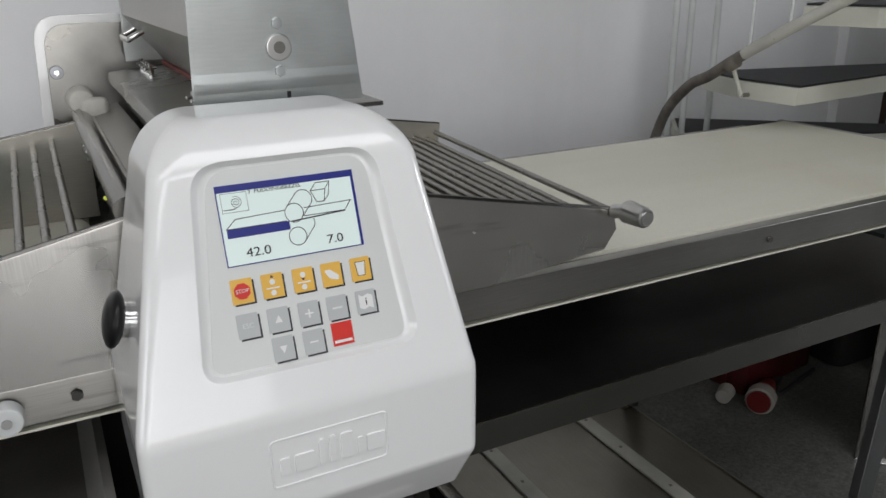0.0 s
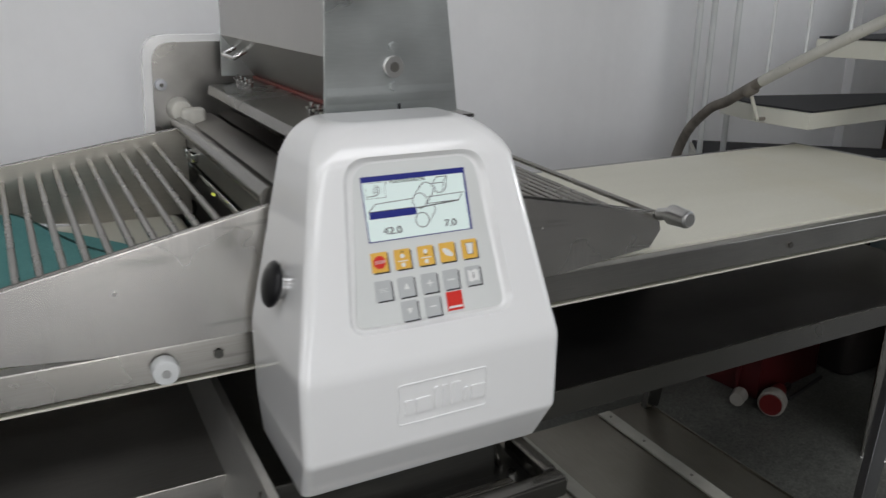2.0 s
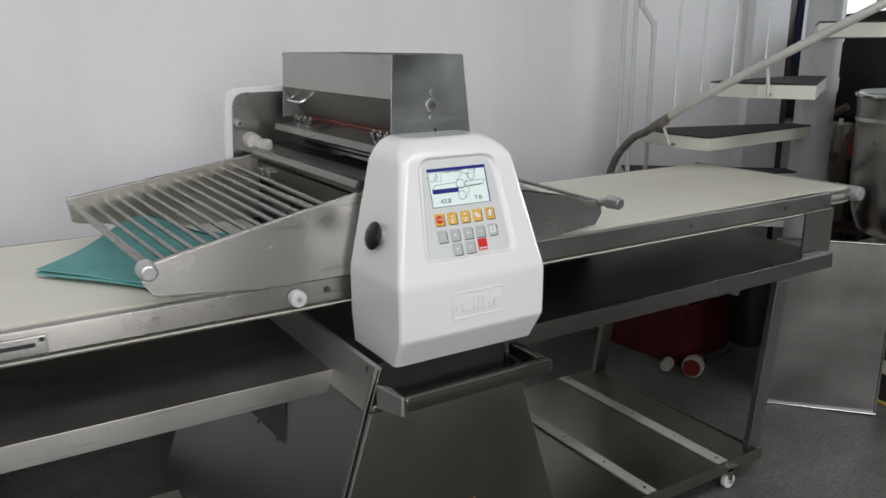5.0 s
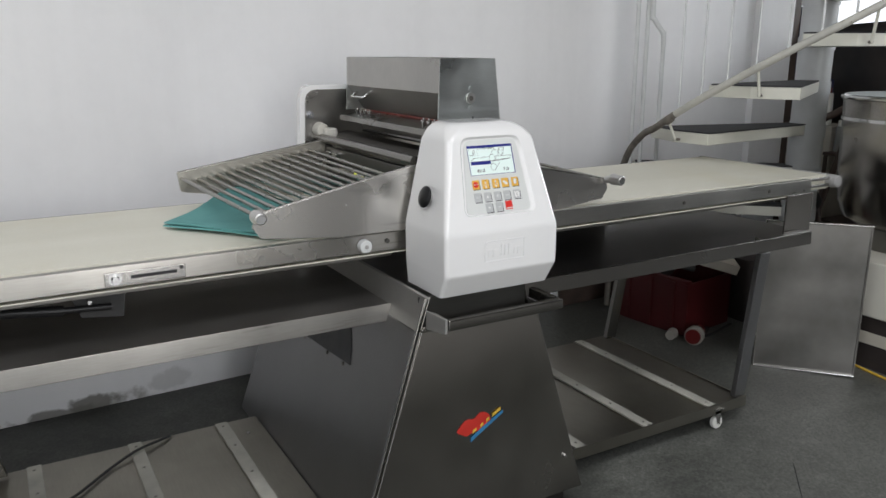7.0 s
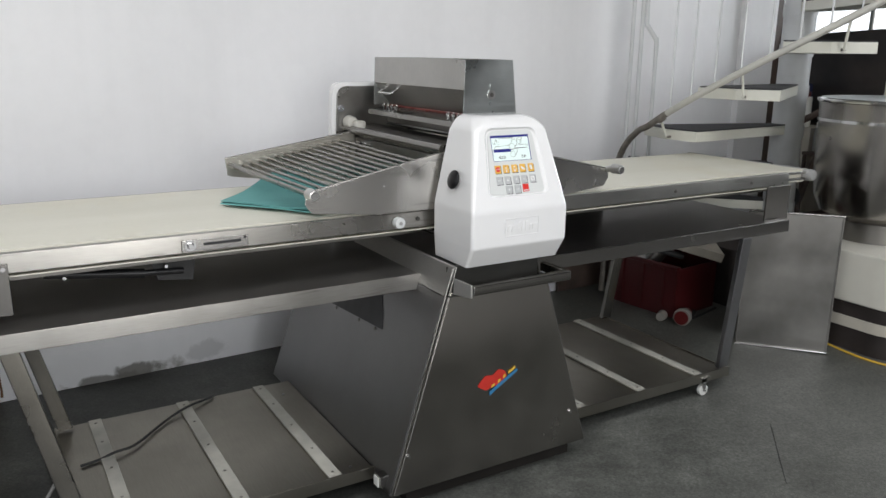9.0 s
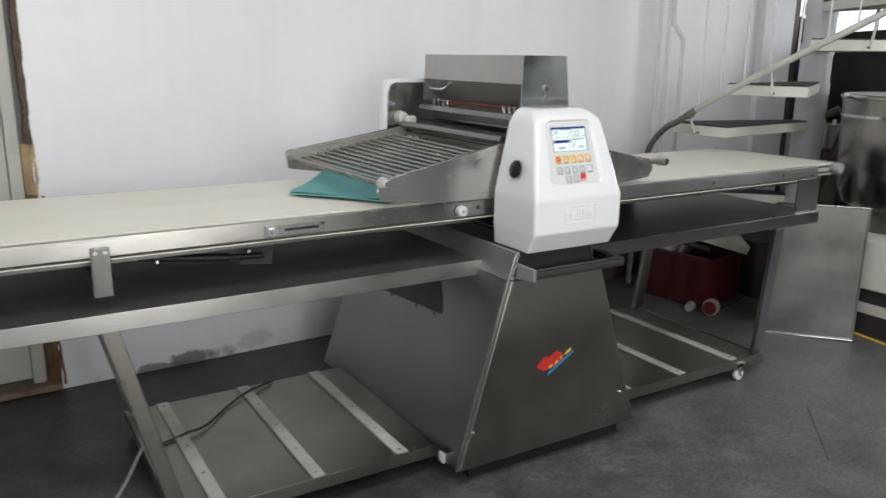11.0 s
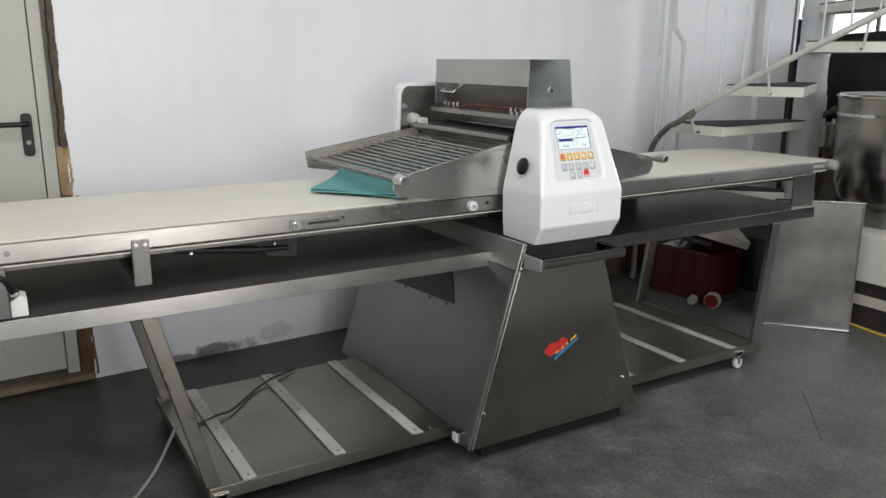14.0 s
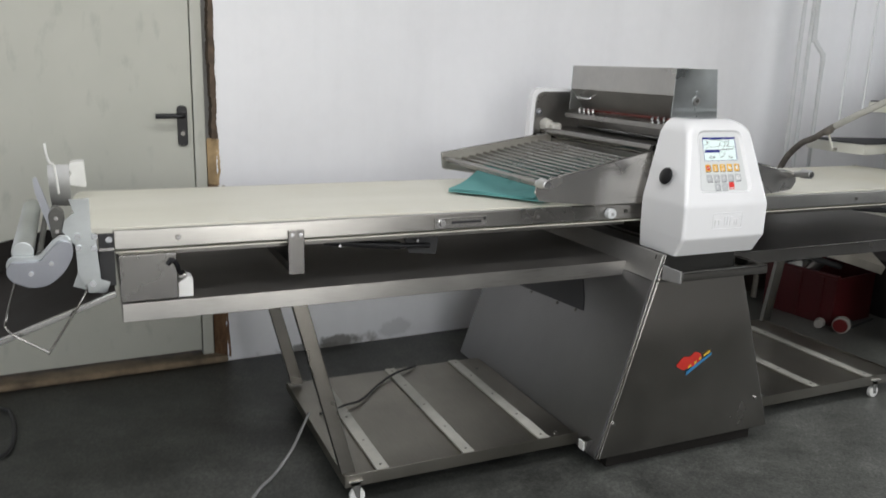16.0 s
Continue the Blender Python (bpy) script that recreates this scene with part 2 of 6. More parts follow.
def plaster():
    m, nt, b = nodes_of("white_wall_paint")
    big = noise_of(nt, 0.7, 6.0)
    small = noise_of(nt, 14.0, 6.0, rough=0.65)
    c = ramp(nt, big, [(0.3, (0.80, 0.80, 0.805)), (0.7, (0.86, 0.86, 0.865))])
    d = ramp(nt, small, [(0.25, grey(0.975)), (0.6, grey(1.0))])
    col = mix(nt, c, d, 1.0, "MULTIPLY")
    drips = ramp(nt, noise_of(nt, 4.0, 5.0, (1.0, 1.0, 0.06), 0.6), [(0.30, grey(0.96)), (0.55, grey(1.0))])
    col = mix(nt, col, drips, 1.0, "MULTIPLY")
    # damp, flaked patches low on the wall
    tc = nt.nodes.new("ShaderNodeTexCoord")
    sp = nt.nodes.new("ShaderNodeSeparateXYZ")
    nt.links.new(tc.outputs["Object"], sp.inputs[0])
    low = nt.nodes.new("ShaderNodeMapRange")
    for k, v in ((1, 0.0), (2, 0.50), (3, 0.34), (4, -0.30)):
        low.inputs[k].default_value = v
    nt.links.new(sp.outputs["Z"], low.inputs[0])
    add = nt.nodes.new("ShaderNodeMath")
    nt.links.new(low.outputs[0], add.inputs[0])
    nt.links.new(noise_of(nt, 2.6, 7.0, rough=0.6), add.inputs[1])
    stain = ramp(nt, add.outputs[0], [(0.86, grey(0.0)), (0.95, grey(1.0))])
    col = mix(nt, col, (0.30, 0.285, 0.26), stain)
    for cx, cz, rx, rz, dark in ((-0.72, 0.022, 0.12, 0.048, 0.9), (-0.86, 0.0, 0.16, 0.035, 0.85), (-0.42, 0.06, 0.12, 0.05, 0.25)):
        mp = nt.nodes.new("ShaderNodeMapping")
        mp.inputs["Location"].default_value = (-cx / rx, 0, -cz / rz)
        mp.inputs["Scale"].default_value = (1 / rx, 0.0, 1 / rz)
        nt.links.new(tc.outputs["Object"], mp.inputs["Vector"])
        ln = nt.nodes.new("ShaderNodeVectorMath")
        ln.operation = "LENGTH"
        nt.links.new(mp.outputs[0], ln.inputs[0])
        near = nt.nodes.new("ShaderNodeMapRange")
        for k, v in ((1, 0.0), (2, 2.2), (3, 0.62), (4, -0.43)):
            near.inputs[k].default_value = v
        nt.links.new(ln.outputs["Value"], near.inputs[0])
        sm = nt.nodes.new("ShaderNodeMath")
        nt.links.new(near.outputs[0], sm.inputs[0])
        nt.links.new(noise_of(nt, 9.0, 7.0, rough=0.65), sm.inputs[1])
        patch = ramp(nt, sm.outputs[0], [(0.66, grey(0.0)), (0.80, grey(dark))])
        col = mix(nt, col, (0.17, 0.162, 0.145), patch)
    nt.links.new(col, b.inputs["Base Color"])
    b.inputs["Roughness"].default_value = 0.62
    bump(nt, b, small, 0.08, 0.004)
    return m


def concrete():
    m, nt, b = nodes_of("grey_screed")
    big = noise_of(nt, 0.8, 6.0)
    blot = noise_of(nt, 3.4, 8.0, rough=0.68)
    mid = noise_of(nt, 14.0, 8.0, rough=0.8)
    fine = noise_of(nt, 95.0, 5.0, rough=0.75)
    scuff = noise_of(nt, 2.2, 8.0, (1.4, 1.0, 1.0), 0.75)
    c = ramp(nt, big, [(0.3, (0.0245, 0.0253, 0.023)), (0.7, (0.033, 0.034, 0.0312))])
    d = ramp(nt, blot, [(0.30, grey(0.80)), (0.5, grey(1.0)), (0.70, grey(1.20))])
    e = ramp(nt, mid, [(0.28, grey(0.74)), (0.5, grey(1.0)), (0.72, grey(1.28))])
    g = ramp(nt, fine, [(0.32, grey(0.58)), (0.5, grey(1.0)), (0.68, grey(1.45))])
    col = mix(nt, mix(nt, mix(nt, c, d, 1.0, "MULTIPLY"), e, 1.0, "MULTIPLY"), g, 1.0, "MULTIPLY")
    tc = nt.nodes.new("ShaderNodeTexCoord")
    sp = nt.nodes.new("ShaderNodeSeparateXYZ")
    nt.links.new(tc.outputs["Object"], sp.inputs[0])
    # worn ramps in the sheen at +x, painted as paler screed
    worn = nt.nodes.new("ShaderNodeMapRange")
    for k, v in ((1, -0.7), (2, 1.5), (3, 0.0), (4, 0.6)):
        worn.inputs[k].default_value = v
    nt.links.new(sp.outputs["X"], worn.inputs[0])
    sheen_mask = nt.nodes.new("ShaderNodeMath")
    nt.links.new(worn.outputs[0], sheen_mask.inputs[0]), nt.links.new(blot, sheen_mask.inputs[1])
    col = mix(nt, col, mix(nt, col, (3.6, 3.6, 3.55), 1.0, "MULTIPLY"), ramp(nt, sheen_mask.outputs[0], [(0.28, grey(0.0)), (1.15, grey(1.0))]))
    col = mix(nt, col, (0.12, 0.12, 0.115), ramp(nt, scuff, [(0.66, grey(0.0)), (0.80, grey(0.06))]))
    # daylight pool on the unseen south floor, painted in as paler screed
    southward = nt.nodes.new("ShaderNodeMapRange")
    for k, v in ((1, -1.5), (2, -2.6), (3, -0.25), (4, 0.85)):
        southward.inputs[k].default_value = v
    nt.links.new(sp.outputs["Y"], southward.inputs[0])
    daylight_mask = nt.nodes.new("ShaderNodeMath")
    nt.links.new(southward.outputs[0], daylight_mask.inputs[0]), nt.links.new(big, daylight_mask.inputs[1])
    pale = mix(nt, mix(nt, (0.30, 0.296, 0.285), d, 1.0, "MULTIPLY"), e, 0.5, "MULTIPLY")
    col = mix(nt, col, pale, ramp(nt, daylight_mask.outputs[0], [(0.55, grey(0.0)), (1.15, grey(1.0))]))
    flecks = ramp(nt, noise_of(nt, 38.0, 5.0, rough=0.75), [(0.60, grey(0.0)), (0.70, grey(0.45))])
    col = mix(nt, col, mix(nt, col, grey(1.9), 1.0, "MULTIPLY"), flecks)
    specks = ramp(nt, noise_of(nt, 26.0, 6.0, rough=0.8), [(0.30, grey(0.55)), (0.40, grey(0.0))])
    col = mix(nt, col, mix(nt, col, grey(0.45), 1.0, "MULTIPLY"), specks)
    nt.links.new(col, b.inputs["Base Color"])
    nt.links.new(ramp(nt, mix(nt, blot, mid, 0.45), [(0.30, grey(0.27)), (0.70, grey(0.48))]), b.inputs["Roughness"])
    b.inputs["Specular IOR Level"].default_value = 0.26
    bump(nt, b, mix(nt, mid, fine, 0.5), 0.18, 0.003)
    return m


def belt_cloth():
    m, nt, b = nodes_of("cream_belt")
    big = noise_of(nt, 2.0, 5.0, (0.5, 2.0, 1))
    weave = noise_of(nt, 260.0, 2.0)
    c = ramp(nt, big, [(0.3, (0.695, 0.68, 0.57)), (0.7, (0.765, 0.75, 0.65))])
    d = ramp(nt, weave, [(0.3, grey(0.95)), (0.6, grey(1.0))])
    stain = ramp(nt, noise_of(nt, 1.7, 6.0, (1.2, 0.7, 1.0), 0.6), [(0.52, grey(0.0)), (0.66, grey(0.30))])
    c = mix(nt, c, (0.64, 0.585, 0.40), stain)
    nt.links.new(mix(nt, c, d, 1.0, "MULTIPLY"), b.inputs["Base Color"])
    b.inputs["Roughness"].default_value = 0.48
    bump(nt, b, weave, 0.15, 0.0006)
    return m


def teal_cloth():
    m, nt, b = nodes_of("teal_cloth")
    weave = noise_of(nt, 320.0, 2.0)
    big = noise_of(nt, 9.0, 4.0)
    c = ramp(nt, big, [(0.3, (0.115, 0.33, 0.32)), (0.7, (0.150, 0.40, 0.385))])
    nt.links.new(mix(nt, c, ramp(nt, weave, [(0.3, grey(0.85)), (0.6, grey(1.0))]), 1.0, "MULTIPLY"), b.inputs["Base Color"])
    b.inputs["Roughness"].default_value = 0.85
    bump(nt, b, weave, 0.4, 0.0008)
    return m


def door_paint():
    m, nt, b = nodes_of("grey_green_door_paint")
    big = noise_of(nt, 1.6, 6.0)
    sm = noise_of(nt, 16.0, 6.0, (1, 1, 0.4))
    c = ramp(nt, big, [(0.3, (0.42, 0.425, 0.365)), (0.7, (0.49, 0.49, 0.425))])
    d = ramp(nt, sm, [(0.22, grey(0.80)), (0.42, grey(1.0))])
    nt.links.new(mix(nt, c, d, 1.0, "MULTIPLY"), b.inputs["Base Color"])
    b.inputs["Roughness"].default_value = 0.42
    bump(nt, b, sm, 0.08, 0.002)
    return m


def raw_edge():
    m, nt, b = nodes_of("broken_plaster_edge")
    n = noise_of(nt, 12.0, 7.0, (1, 1, 0.5), 0.7)
    nt.links.new(ramp(nt, n, [(0.3, (0.085, 0.042, 0.022)), (0.5, (0.19, 0.105, 0.052)), (0.70, (0.30, 0.22, 0.15))]), b.inputs["Base Color"])
    b.inputs["Roughness"].default_value = 0.9
    bump(nt, b, n, 0.8, 0.02)
    return m


def chipped_paint():
    m, nt, b = nodes_of("chipped_cream_paint")
    big = noise_of(nt, 5.0, 6.0, rough=0.7)
    sm = noise_of(nt, 45.0, 5.0, rough=0.7)
    c = ramp(nt, big, [(0.3, (0.40, 0.395, 0.36)), (0.7, (0.54, 0.53, 0.48))])
    chips = ramp(nt, mix(nt, big, sm, 0.5), [(0.60, grey(0.0)), (0.64, grey(1.0))])
    nt.links.new(mix(nt, c, (0.10, 0.075, 0.055), chips), b.inputs["Base Color"])
    b.inputs["Roughness"].default_value = 0.45
    return m


CHIPPED = chipped_paint()
TAN = paint("worn_tan_sill", (0.22, 0.165, 0.105), 0.8, 0.5, 9, 0.5)
SILL = paint("dirty_sill", (0.085, 0.06, 0.04), 0.8, 0.45, 22, 0.5)
STRIP = paint("bare_cement", (0.24, 0.235, 0.22), 0.85, 0.15, 12, 0.5)
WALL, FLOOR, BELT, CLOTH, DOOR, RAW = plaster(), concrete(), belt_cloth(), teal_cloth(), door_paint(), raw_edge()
# mostly unseen hall surfaces, kept dark to limit bounced light
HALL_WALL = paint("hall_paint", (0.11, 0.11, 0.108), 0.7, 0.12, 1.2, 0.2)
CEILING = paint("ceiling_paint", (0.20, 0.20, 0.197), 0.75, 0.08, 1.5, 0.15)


# ---- mesh helpers ----
def box(bm, x0, x1, y0, y1, z0, z1, m=None):
    r = bmesh.ops.create_cube(bm, size=1.0)
    t = Matrix.Translation(((x0 + x1) / 2, (y0 + y1) / 2, (z0 + z1) / 2)) @ Matrix.Diagonal((abs(x1 - x0), abs(y1 - y0), abs(z1 - z0), 1))
    bmesh.ops.transform(bm, matrix=(m @ t) if m else t, verts=r["verts"])
    return r["verts"]


def bevelled(bm, w, seg=2, verts=None):
    edges = bm.edges if verts is None else [e for e in bm.edges if e.verts[0] in verts and e.verts[1] in verts]
    bmesh.ops.bevel(bm, geom=list(edges), offset=w, segments=seg, affect="EDGES", profile=0.5, clamp_overlap=True)
    return bm


def bbox(x0, x1, y0, y1, z0, z1, w=0.002, seg=2, m=None):
    bm = bmesh.new()
    box(bm, x0, x1, y0, y1, z0, z1, m)
    return bevelled(bm, w, seg) if w else bm


def cyl(bm, p0, p1, r, seg=20, r2=None, w=0.0):
    p0, p1 = Vector(p0), Vector(p1)
    d = p1 - p0
    res = bmesh.ops.create_cone(bm, cap_ends=True, cap_tris=False, segments=seg, radius1=r, radius2=r if r2 is None else r2, depth=d.length)
    q = d.to_track_quat("Z", "Y").to_matrix().to_4x4()
    bmesh.ops.transform(bm, matrix=Matrix.Translation((p0 + p1) / 2) @ q, verts=res["verts"])
    if w:
        vs = set(res["verts"])
        caps = [e for e in bm.edges if e.verts[0] in vs and e.verts[1] in vs and any(len(f.verts) > 4 for f in e.link_faces)]
        bmesh.ops.bevel(bm, geom=caps, offset=w, segments=2, affect="EDGES", profile=0.5)
    return bm


def bcyl(p0, p1, r, seg=20, r2=None, w=0.0):
    return cyl(bmesh.new(), p0, p1, r, seg, r2, w)


def smooth_path(pts, n=6):
    """A Catmull-Rom line through the points."""
    P = [Vector(p) for p in pts]
    P = [2 * P[0] - P[1]] + P + [2 * P[-1] - P[-2]]
    out = []
    for i in range(1, len(P) - 2):
        a, b, c, d = P[i - 1], P[i], P[i + 1], P[i + 2]
        for k in range(n):
            t = k / n
            out.append(0.5 * (2 * b + (c - a) * t + (2 * a - 5 * b + 4 * c - d) * t * t + (3 * b - a - 3 * c + d) * t ** 3))
    return out + [P[-2]]


def sweep(bm, pts, r, seg=10, closed=False, flat=1.0):
    """A round bar along a line of points."""
    P = [Vector(p) for p in pts]
    rings, ref = [], None
    n = len(P)
    for i, p in enumerate(P):
        a = P[(i - 1) % n] if (i or closed) else p
        b = P[(i + 1) % n] if (i < n - 1 or closed) else p
        d = (b - a).normalized()
        if ref is None:
            ref = d.orthogonal().normalized()
        ref = (ref - d * ref.dot(d)).normalized()
        s = d.cross(ref)
        rings.append([bm.verts.new(p + r * (math.cos(2 * math.pi * k / seg) * ref + flat * math.sin(2 * math.pi * k / seg) * s)) for k in range(seg)])
    for i in range(n if closed else n - 1):
        A, B = rings[i], rings[(i + 1) % n]
        for k in range(seg):
            bm.faces.new((A[k], A[(k + 1) % seg], B[(k + 1) % seg], B[k]))
    if not closed:
        bm.faces.new(rings[0][::-1])
        bm.faces.new(rings[-1])
    return bm


def bsweep(pts, r, seg=10, closed=False, flat=1.0):
    return sweep(bmesh.new(), pts, r, seg, closed, flat)


def prism(poly, axis, a0, a1, w=0.0, seg=2):
    """A plate with an outline in the plane across the axis, between a0 and a1 along it."""
    bm = bmesh.new()

    def at(u, v, a):
        return {"x": (a, u, v), "y": (u, a, v), "z": (u, v, a)}[axis]

    lo = [bm.verts.new(at(u, v, a0)) for u, v in poly]
    hi = [bm.verts.new(at(u, v, a1)) for u, v in poly]
    n = len(poly)
    bm.faces.new(lo)
    bm.faces.new(hi[::-1])
    for i in range(n):
        bm.faces.new((lo[i], hi[i], hi[(i + 1) % n], lo[(i + 1) % n]))
    bmesh.ops.recalc_face_normals(bm, faces=bm.faces[:])
    return bevelled(bm, w, seg) if w else bm


def rounded(poly, r, n=5):
    """The outline with its corners rounded."""
    out, N = [], len(poly)
    rs = r if isinstance(r, (list, tuple)) else [r] * N
    for i in range(N):
        p, a, b = Vector(poly[i]), Vector(poly[i - 1]), Vector(poly[(i + 1) % N])
        da, db = (a - p), (b - p)
        q = min(rs[i], da.length * 0.45, db.length * 0.45)
        s, e = p + da.normalized() * q, p + db.normalized() * q
        for k in range(n + 1):
            t = k / n
            out.append(tuple((1 - t) ** 2 * s + 2 * t * (1 - t) * p + t * t * e))
    return out


def weigh_normals(me, angle):
    """Shading normals weighted by face area, so that bevelled flats stay flat."""
    me.shade_smooth()
    limit = math.cos(radians(angle))
    fn = [p.normal.copy() for p in me.polygons]
    fw = [fn[i] * p.area for i, p in enumerate(me.polygons)]
    at = [[] for _ in me.vertices]
    for p in me.polygons:
        for v in p.vertices:
            at[v].append(p.index)
    out = []
    for p in me.polygons:
        n = fn[p.index]
        for v in p.vertices:
            t = Vector((0, 0, 0))
            for g in at[v]:
                if fn[g].dot(n) >= limit:
                    t += fw[g]
            out.append(t.normalized() if t.length > 0 else n)
    me.normals_split_custom_set(out)


def mesh_of(name, bm, material, smooth=True, angle=38):
    me = bpy.data.meshes.new(name)
    bmesh.ops.recalc_face_normals(bm, faces=bm.faces[:])
    bm.to_mesh(me)
    bm.free()
    me.materials.append(material)
    if smooth:
        weigh_normals(me, angle)
    return me


def part(name, bm, material, parent, label="", at=None, kind=""):
    """Links a mesh as one object under a thing or a part."""
    me = bm if isinstance(bm, bpy.types.Mesh) else mesh_of(name, bm, material)
    ob = new(name, me)
    ob.parent = parent
    if parent is not None and parent.parent is None:
        ob.matrix_parent_inverse = parent.matrix_basis.inverted()
    elif parent is not None:
        ob.matrix_parent_inverse = parent.matrix_basis.inverted()
    if at is not None:
        ob.matrix_basis = at
    return tagged(ob, label, kind=kind)


def thing(name, label, category, place=(0, 0, 0), group=""):
    ob = new(name)
    ob.matrix_basis = Matrix.Translation(place)
    ob.empty_display_size = 0.1
    return tagged(ob, label, category, group)


def solid(name, bm, material, label="", category="", group="", kind=""):
    return tagged(new(name, mesh_of(name, bm, material)), label, category, group, kind)


def lettering(text, size, material, m, depth=0.0003):
    """Flat letters, as a mesh, centred at the pose m."""
    c = bpy.data.curves.new("letters", "FONT")
    c.body, c.size, c.align_x, c.align_y, c.extrude = text, size, "CENTER", "CENTER", depth
    tmp = bpy.data.objects.new("letters", c)
    scene.collection.objects.link(tmp)
    dg = bpy.context.evaluated_depsgraph_get()
    me = bpy.data.meshes.new_from_object(tmp.evaluated_get(dg))
    bpy.data.objects.remove(tmp)
    me.transform(m)
    me.materials.clear()
    me.materials.append(material)
    return me


# ---- setting: floor, walls, ceiling ----
def fl(y):
    """Height of the floor, which falls slightly away from the wall."""
    return -0.035 * min(1.0, max(0.0, (1.25 - y) / 1.35))


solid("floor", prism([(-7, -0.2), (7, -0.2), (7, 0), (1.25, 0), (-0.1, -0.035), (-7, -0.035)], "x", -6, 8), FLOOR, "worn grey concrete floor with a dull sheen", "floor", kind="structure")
# unseen ceiling, left open below the added overhead lamps
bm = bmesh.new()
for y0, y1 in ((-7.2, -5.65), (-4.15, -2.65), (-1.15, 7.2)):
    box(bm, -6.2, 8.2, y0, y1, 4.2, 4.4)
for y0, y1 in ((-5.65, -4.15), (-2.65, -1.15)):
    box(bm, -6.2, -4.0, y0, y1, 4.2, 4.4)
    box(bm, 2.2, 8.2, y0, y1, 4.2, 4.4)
solid("ceiling", bm, CEILING, "plain unseen hall ceiling with two long openings", "ceiling", kind="structure")

WX, WY, WA = -1.25, 1.215, math.atan(0.045)
WM = Matrix.Translation((WX, WY, 0)) @ Matrix.Rotation(WA, 4, "Z")  # wall frame: u along the wall, v into it
DOOR_W, DOOR_H = 1.02, 2.12


def wall_with_door():
    bm = bmesh.new()
    rnd = random.Random(4)
    # right of the door, with a chipped edge towards the opening
    n = 46
    front, mid, back = [], [], []
    for i in range(n + 1):
        z = 4.2 * i / n
        chip = rnd.uniform(-0.004, 0.006) - (0.020 if z > 0.82 else 0.0)
        front.append(bm.verts.new((chip, 0, z)))
        mid.append(bm.verts.new((chip + rnd.uniform(-0.004, 0.008), 0.05, z)))
        back.append(bm.verts.new((0.0, 0.26, z)))
    L = (3.585 - WX) / math.cos(WA)
    fr, br = [], []
    for i in range(n + 1):
        z = 4.2 * i / n
        fr.append(bm.verts.new((L, 0, z)))
        br.append(bm.verts.new((L, 0.26, z)))
    for i in range(n):
        for A, B in ((front, fr), (mid, front), (back, mid), (br, back), (fr, br)):
            bm.faces.new((A[i], B[i], B[i + 1], A[i + 1]))
    bm.faces.new([front[0], mid[0], back[0], br[0], fr[0]])
    bm.faces.new([front[-1], fr[-1], br[-1], back[-1], mid[-1]])
    bmesh.ops.transform(bm, matrix=WM, verts=bm.verts)
    return bm


solid("wall_north", wall_with_door(), WALL, "white painted plaster wall with damp stains near the floor", "wall", kind="structure")
bm = bmesh.new()
box(bm, -DOOR_W, 0.0, 0, 0.26, DOOR_H, 4.2, WM)
solid("wall_over_door", bm, WALL, "white painted wall above the steel door", "wall", kind="structure")
bm = bmesh.new()
box(bm, -5.2, -DOOR_W, 0, 0.26, 0, 4.2, WM)
solid("wall_north_left", bm, WALL, "white painted plaster wall beside the steel door", "wall", kind="structure")
bm = bmesh.new()
box(bm, 4.50, 4.835, -0.045, 0.0, 0, 4.2, WM)
solid("wall_pilaster", bm, WALL, "white painted pilaster at the wall's end", "wall", kind="structure")


def window_wall(name, horizontal, pos, a0, a1, holes, z0, z1, flip):
    """A hall wall with a row of window openings; a: along it."""
    bm = bmesh.new()
    t0, t1 = (pos, pos + 0.2 * flip)

    def b(a, c, lo, hi):
        if horizontal:
            box(bm, a, c, t0, t1, lo, hi)
        else:
            box(bm, t0, t1, a, c, lo, hi)

    if z0 > 0:
        b(a0, a1, -0.1, z0)
    else:
        z0 = -0.1
    b(a0, a1, z1, 4.2)
    edge = a0
    for h0, h1 in holes:
        b(edge, h0, z0, z1)
        edge = h1
    b(edge, a1, z0, z1)
    return solid(name, bm, HALL_WALL, "plain painted hall wall with tall openings", "wall", kind="structure")


# the south and west openings are unseen, cut for the added lamps
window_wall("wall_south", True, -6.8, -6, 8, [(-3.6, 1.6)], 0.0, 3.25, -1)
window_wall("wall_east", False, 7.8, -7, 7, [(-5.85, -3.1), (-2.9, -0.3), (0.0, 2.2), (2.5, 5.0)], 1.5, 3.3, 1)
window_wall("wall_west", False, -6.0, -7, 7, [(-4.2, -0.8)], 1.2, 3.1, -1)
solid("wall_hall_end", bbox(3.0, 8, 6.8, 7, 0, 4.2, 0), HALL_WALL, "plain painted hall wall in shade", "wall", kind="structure")


